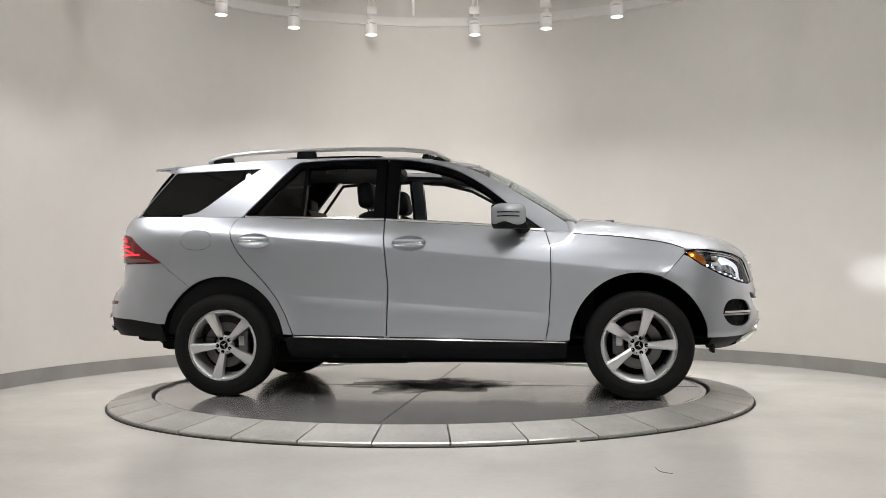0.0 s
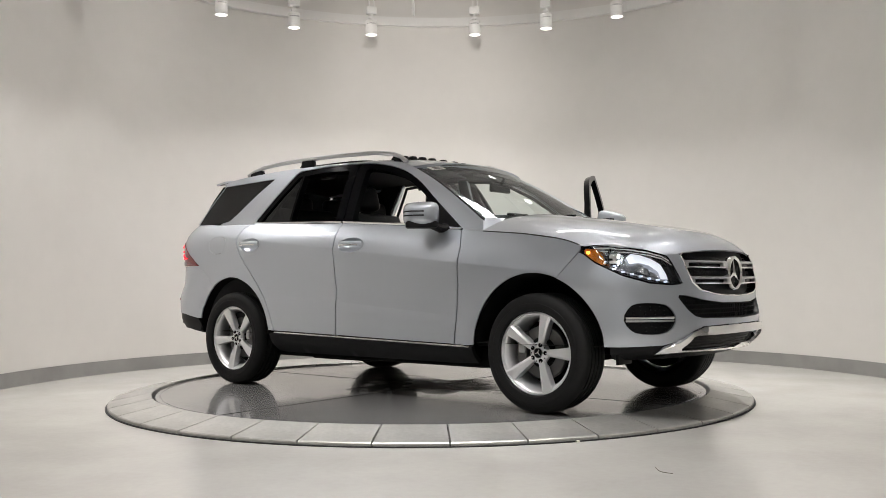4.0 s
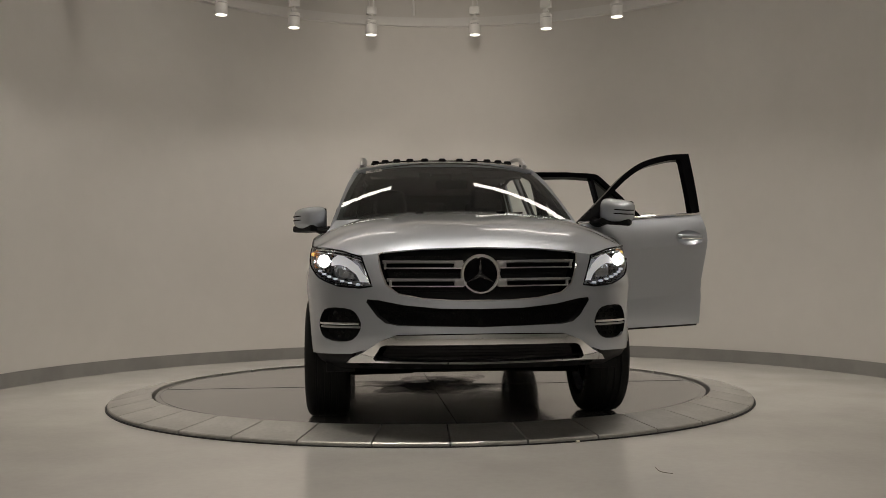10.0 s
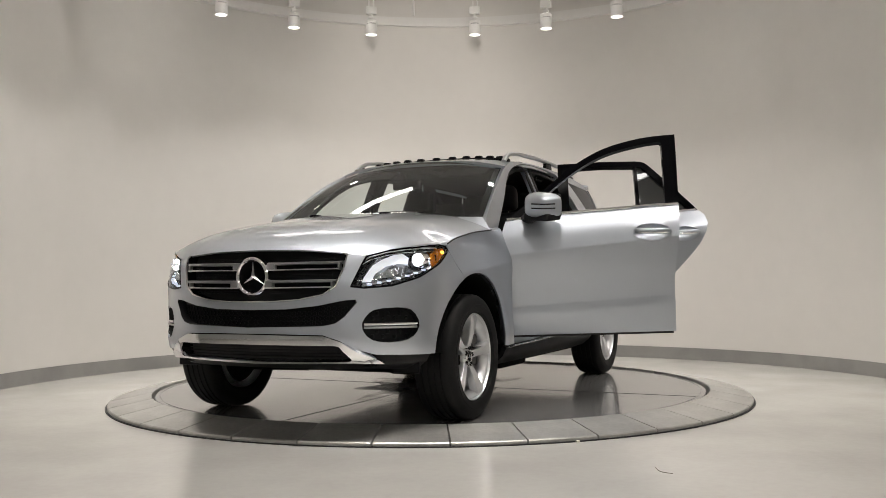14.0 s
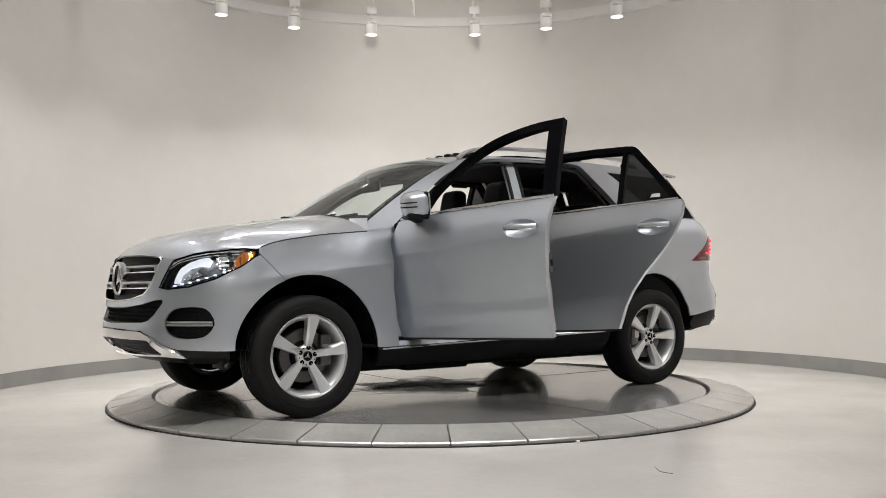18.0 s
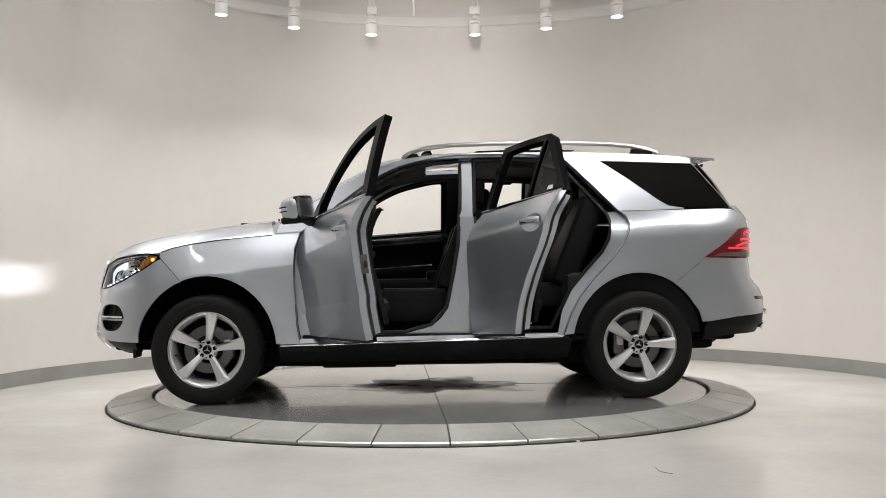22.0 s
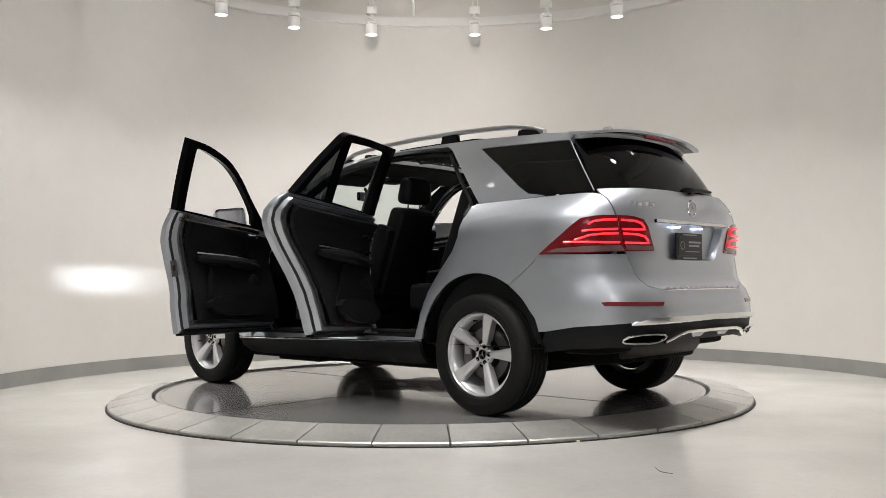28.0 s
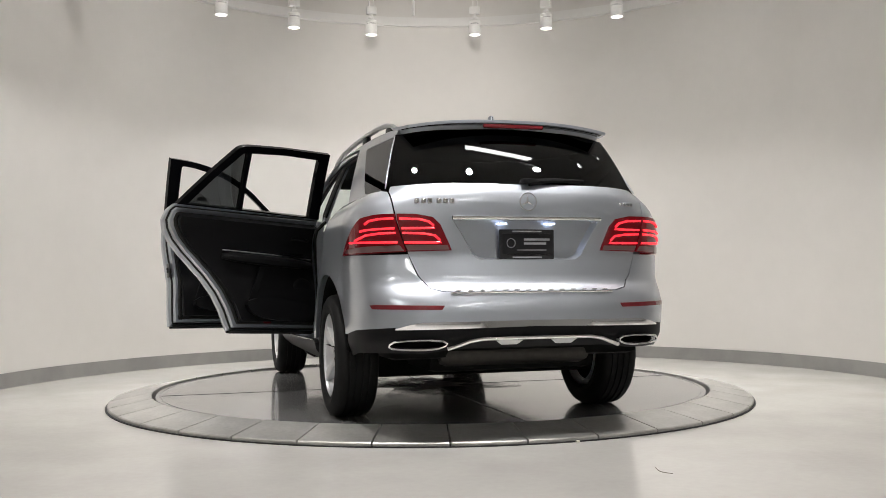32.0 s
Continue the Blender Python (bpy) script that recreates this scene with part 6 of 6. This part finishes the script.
# painted sills, pillars and seals of the doorways; right pillar and jambs blackened
for nm, s in SIDES:
    tr = (lambda g: g) if s > 0 else mirrored
    # shade of the shut lines put into colour: right jambs black behind closed doors
    JAMB = PAINT if s > 0 else SEAL
    sill = sheet([(-0.955, 0.405), (-0.93, 0.435), (0.84, 0.415), (0.86, 0.385)], lambda u, w: (u, width(u, 0.42) - 0.03 - (w - 0.40) * 1.0, w + 0.016), step=0.06, thick=0.01)
    part("sill_step", tr(sill), PAINT, car, "painted door sill")
    part("sill_cover", tr(rbox((-0.03, 0.845, 0.440), (1.72, 0.085, 0.03), 0.012)), SOFT_TRIM, car)
    bp = [(-0.215, 0.44), (-0.195, 0.60), (-0.20, 0.80), (-0.235, 1.05), (-0.245, 1.25), (-0.335, 1.25), (-0.36, 1.05), (-0.355, 0.80), (-0.375, 0.60), (-0.42, 0.44)]
    part("centre_pillar", tr(sheet(bp, lambda u, w: (body(u, w)[0], width(u, min(w, 1.0)) - 0.11 - 0.05 * max(0, w - 1.0), w), step=0.05, thick=0.05)), JAMB, car, "centre pillar, painted on the left, blackened on the right")
    corner = bowed([(-0.195, 0.86), (-0.165, 0.66), (-0.07, 0.525), (0.12, 0.462), (0.32, 0.45)]) + [(0.32, 0.425), (-0.22, 0.425), (-0.23, 0.86)]
    part("jamb_corner", tr(sheet(corner, lambda u, w: (u, width(u, min(w, 1.0)) - 0.106, w), step=0.04, thick=0.03)), JAMB, car)
    bu = [(-0.245, 1.245), (-0.250, 1.69), (-0.345, 1.70), (-0.335, 1.245)]
    part("centre_pillar_top", tr(sheet(bu, lambda u, w: house(u, w, -0.045), step=0.05, thick=0.03)), JAMB, car)
    cp = C_SEAM[1:] + [(-0.90, 0.44), (-0.93, 0.60), (-1.0, 0.74), (-1.10, 0.86), (-1.22, 0.99), (-1.27, 1.08), (-1.285, 1.18), (-1.27, 1.28), (-1.34, 1.285)]
    part("rear_jamb", tr(sheet(cp, lambda u, w: body(u, w, -0.055), step=0.04, thick=0.01)), JAMB, car)
    jb = dense(C_SEAM, 0.05, False)
    part("jamb_edge", tr(grid([[body(u, w, -0.010) for u, w in jb], [body(u, w, -0.056) for u, w in jb]])), JAMB, car)
    ap = [(0.835, 0.41), (0.858, 0.53), (0.877, 0.80), (0.876, 1.03), (0.842, 1.145), (0.74, 1.19), (0.76, 1.0), (0.77, 0.80), (0.75, 0.56), (0.66, 0.44)]
    part("front_jamb", tr(sheet(ap, lambda u, w: body(u, w, -0.085), step=0.05, thick=0.01)), JAMB, car)
    ja = dense(A_SEAM, 0.05, False)
    part("jamb_edge", tr(grid([[body(u, w, -0.010) for u, w in ja], [body(u, w, -0.086) for u, w in ja]])), JAMB, car)
    fl = [(0.77, 1.17), (0.78, 0.80), (0.74, 0.56), (0.64, 0.455), (0.14, 0.468), (-0.04, 0.515), (-0.145, 0.63), (-0.185, 0.82), (-0.225, 1.05), (-0.24, 1.25)]
    part("front_seal", tr(tube([(u, min(width(u, min(w, 1.0)) - 0.10, width(u, w) - 0.055), w) for u, w in dense(fl, 0.06, False)] + [(u, house(u, w)[1] - 0.045, w) for u, w in dense([(-0.248, 1.30), (-0.26, 1.655), (-0.066, 1.64), (0.17, 1.58), (0.365, 1.475), (0.56, 1.33), (0.77, 1.17)], 0.06, False)], 0.013, 6, up=(0, 1, 0))), SEAL, car)
    rl = [(-0.345, 1.25), (-0.37, 1.05), (-0.365, 0.80), (-0.385, 0.60), (-0.43, 0.48), (-0.86, 0.485), (-0.93, 0.62), (-1.0, 0.75), (-1.10, 0.87), (-1.22, 1.0), (-1.27, 1.09), (-1.285, 1.18), (-1.27, 1.27)]
    part("rear_seal", tr(tube([(u, min(width(u, min(w, 1.0)) - 0.10, width(u, w) - 0.055), w) for u, w in dense(rl, 0.06, False)] + [(u, house(u, w)[1] - 0.045, w) for u, w in dense([(-1.25, 1.30), (-1.10, 1.48), (-0.96, 1.645), (-0.65, 1.665), (-0.36, 1.66), (-0.348, 1.28)], 0.06, False)], 0.013, 6, up=(0, 1, 0))), SEAL, car)


def seat(x, y):
    """A front seat: cushion, bolsters, backrest, headrest on two posts, side cover."""
    base = part("front_seat", rbox((x + 0.06, y, 0.66), (0.50, 0.44, 0.15), 0.05, 3), LEATHER, car, "black leather front seat")
    for dy in (-0.225, 0.225):
        part("bolster", rbox((x + 0.05, y + dy, 0.685), (0.46, 0.09, 0.15), 0.035, 3), LEATHER, base)
    lean = Matrix.Rotation(radians(-20), 4, "Y")
    part("backrest", rbox((x - 0.285, y, 1.02), (0.15, 0.42, 0.66), 0.055, 3, lean, (1, 0.86)), LEATHER, base)
    for dy in (-0.21, 0.21):
        part("back_bolster", rbox((x - 0.25, y + dy, 0.98), (0.15, 0.10, 0.48), 0.04, 3, lean), LEATHER, base)
    for dy in (-0.06, 0.06):
        part("headrest_post", tube([(x - 0.385, y + dy, 1.30), (x - 0.415, y + dy, 1.44)], 0.006, 6), CHROME, base)
    part("headrest", rbox((x - 0.410, y, 1.462), (0.13, 0.28, 0.20), 0.06, 4, Matrix.Rotation(radians(-8), 4, "Y"), (0.9, 0.85)), LEATHER, base)
    part("seat_side", rbox((x + 0.04, y + 0.255 * (1 if y > 0 else -1), 0.60), (0.46, 0.035, 0.14), 0.015), SOFT_TRIM, base)
    part("seat_rail", rbox((x + 0.03, y, 0.52), (0.48, 0.38, 0.14), 0.03), UNDER, base)
    return base


seat(0.02, 0.39)
seat(-0.10, -0.39)
bench = part("rear_bench", rbox((-0.86, 0, 0.70), (0.52, 1.38, 0.19), 0.06, 3), LEATHER, car, "black leather rear bench")
for y in (-0.42, 0.42):
    part("bench_back", rbox((-1.09, y, 1.08), (0.18, 0.62, 0.68), 0.06, 3, Matrix.Rotation(radians(-22), 4, "Y")), LEATHER, bench)
part("bench_back", rbox((-1.10, 0, 1.06), (0.16, 0.30, 0.62), 0.05, 3, Matrix.Rotation(radians(-22), 4, "Y")), LEATHER, bench)
for y in (-0.45, 0.0, 0.45):
    part("headrest", rbox((-1.225, y, 1.43), (0.115, 0.28, 0.18), 0.055, 4), LEATHER, bench)
    for dy in (-0.05, 0.05):
        part("headrest_post", tube([(-1.215, y + dy, 1.32), (-1.225, y + dy, 1.40)], 0.006, 6), CHROME, bench)
dash = part("dashboard", rbox((0.86, 0, 1.00), (0.42, 1.50, 0.30), 0.09, 4), SOFT_TRIM, car, "black dashboard")
part("dash_top", rbox((0.90, 0, 1.135), (0.42, 1.46, 0.08), 0.04, 3), SOFT_TRIM, dash)
part("instrument_hood", rbox((0.70, 0.39, 1.165), (0.20, 0.42, 0.11), 0.045, 3), SOFT_TRIM, dash)
for dy in (-0.085, 0.085):
    part("dial", moved(lathe([(0.0, -0.002), (0.062, -0.002), (0.068, -0.012), (0.072, 0.0)], 24, "X"), Matrix.Translation((0.600, 0.39 + dy, 1.15))), SATIN_METAL, dash)
part("screen", rbox((0.69, 0.0, 1.235), (0.02, 0.25, 0.14), 0.008), GLOSS_BLACK, dash)
for y in (-0.66, -0.1, 0.1, 0.66):
    part("vent", moved(lathe([(0.02, -0.004), (0.040, -0.010), (0.048, 0.0)], 20, "X"), Matrix.Translation((0.645, y, 1.06))), SATIN_METAL, dash)
part("dash_strip", rbox((0.645, -0.45, 1.02), (0.02, 0.5, 0.03), 0.008), SATIN_METAL, dash)
console = part("centre_console", rbox((0.10, 0, 0.66), (1.15, 0.26, 0.34), 0.06, 3), SOFT_TRIM, car, "black centre console")
part("armrest_lid", rbox((-0.22, 0, 0.85), (0.36, 0.22, 0.08), 0.03, 3), LEATHER, console)
part("console_tower", rbox((0.66, 0, 0.84), (0.20, 0.30, 0.40), 0.05, 3, Matrix.Rotation(radians(25), 4, "Y")), GLOSS_BLACK, console)
for k in range(4):
    part("switch_row", rbox((0.575 - 0.03 * k, 0.0, 0.96 - 0.05 * k), (0.02, 0.22, 0.012), 0.003), SATIN_METAL, console)
# steering wheel
sw = Matrix.Translation((0.50, 0.39, 1.06)) @ pose(0, 0, 0, 0, 25)
wh = part("steering_wheel", moved(tube([(0, 0.185 * math.cos(a), 0.185 * math.sin(a)) for a in np.linspace(0, 2 * math.pi, 40, endpoint=False)], 0.016, 8, closed=True, up=(1, 0, 0)), sw), LEATHER, car, "black leather steering wheel")
part("airbag_hub", moved(rbox((0.02, 0, -0.01), (0.05, 0.15, 0.12), 0.025, 3), sw), SOFT_TRIM, wh)
for a in (0, math.pi, -math.pi / 2):
    part("wheel_spoke", moved(tube([(0.015, 0.05 * math.cos(a), 0.05 * math.sin(a)), (0.0, 0.18 * math.cos(a), 0.18 * math.sin(a))], 0.014, 8, flat=1.4), sw), SOFT_TRIM, wh)
part("column", moved(tube([(0.03, 0, -0.02), (0.25, 0, -0.02)], 0.05, 10), sw), SOFT_TRIM, wh)
for dy in (-1, 1):
    part("stalk", moved(tube([(0.05, 0.05 * dy, 0.02), (0.05, 0.17 * dy, 0.04)], 0.008, 6), sw), BLACK_PLASTIC, wh)
mir = part("interior_mirror", rbox((0.52, 0.02, 1.505), (0.035, 0.23, 0.07), 0.015, 3), SOFT_TRIM, car, "interior mirror")
part("mirror_face", rbox((0.501, 0.02, 1.505), (0.004, 0.21, 0.055), 0.01), MIRROR, mir)
part("mirror_arm", tube([(0.53, 0.02, 1.53), (0.56, 0.02, 1.58)], 0.012, 8), SOFT_TRIM, mir)
for s in (1, -1):
    part("sun_visor", rbox((0.30, s * 0.38, 1.60), (0.16, 0.36, 0.02), 0.008, 2, Matrix.Rotation(radians(24), 4, "Y")), HEADLINER, car)
    part("grab_handle", tube([(-0.62, s * 0.60, 1.655), (-0.64, s * 0.585, 1.625), (-0.78, s * 0.585, 1.625), (-0.80, s * 0.60, 1.655)], 0.010, 6), HEADLINER, car)
part("overhead_console", rbox((0.26, 0, 1.615), (0.20, 0.22, 0.035), 0.012), HEADLINER, car)
for s, y in ((1, 0.30), (1, 0.46)):
    part("pedal", rbox((0.86, y, 0.56), (0.03, 0.07, 0.10), 0.008), DISC_STEEL, car)


# ---------------------------------------------------------------- litter on the floor
STRING = mat("brown_string", (0.10, 0.085, 0.06), 0.8, grain=0.2, scale=200)
bit = part("string", tube([(x, y, FLOOR_Z + 0.0025) for x, y in bowed([(1.030, -2.970), (1.028, -3.046), (1.043, -3.085), (1.074, -3.111)], 6)], 0.0013, 6), STRING)
tagged(bit, "short curled brown string lying on the concrete floor", "string")
CHIP = mat("paper_scrap", (0.75, 0.72, 0.64), 0.8, grain=0.05, scale=90)
bit = part("paper_scrap", rbox((0.774, -2.318, -0.054), (0.022, 0.012, 0.010), 0.002, 1, Matrix.Rotation(0.6, 4, "Z")), CHIP)
tagged(bit, "tiny pale paper scrap caught at the ramp's edge", "scrap")

# ---------------------------------------------------------------- what turns
# the turntable's angle in degrees at each whole second
ANGLES = (-8.85, -16.84, -24.58, -32.60, -40.2, -47.7, -54.99, -62.54, -70.52, -78.44, -85.9, -93.05, -100.52, -108.06, -115.87, -123.9, -131.8,
          -139.37, -146.85, -154.13, -161.79, -169.44, -177.56, -185.64, -193.19, -201.13, -208.8, -216.4, -223.86, -231.07, -238.46, -246.27, -254.36)
CAR_OFF = (0.0794, 0.0902)


def motions():
    turns, rides = [], []
    for t, a in enumerate(ANGLES):
        r = Matrix.Rotation(radians(a), 4, "Z")
        turns.append((t, Matrix.Translation((0, 0, DISC_Z)) @ r))
        rides.append((t, r @ Matrix.Translation((*CAR_OFF, DISC_Z))))
    walk(disc, turns)
    walk(car, rides)


motions()
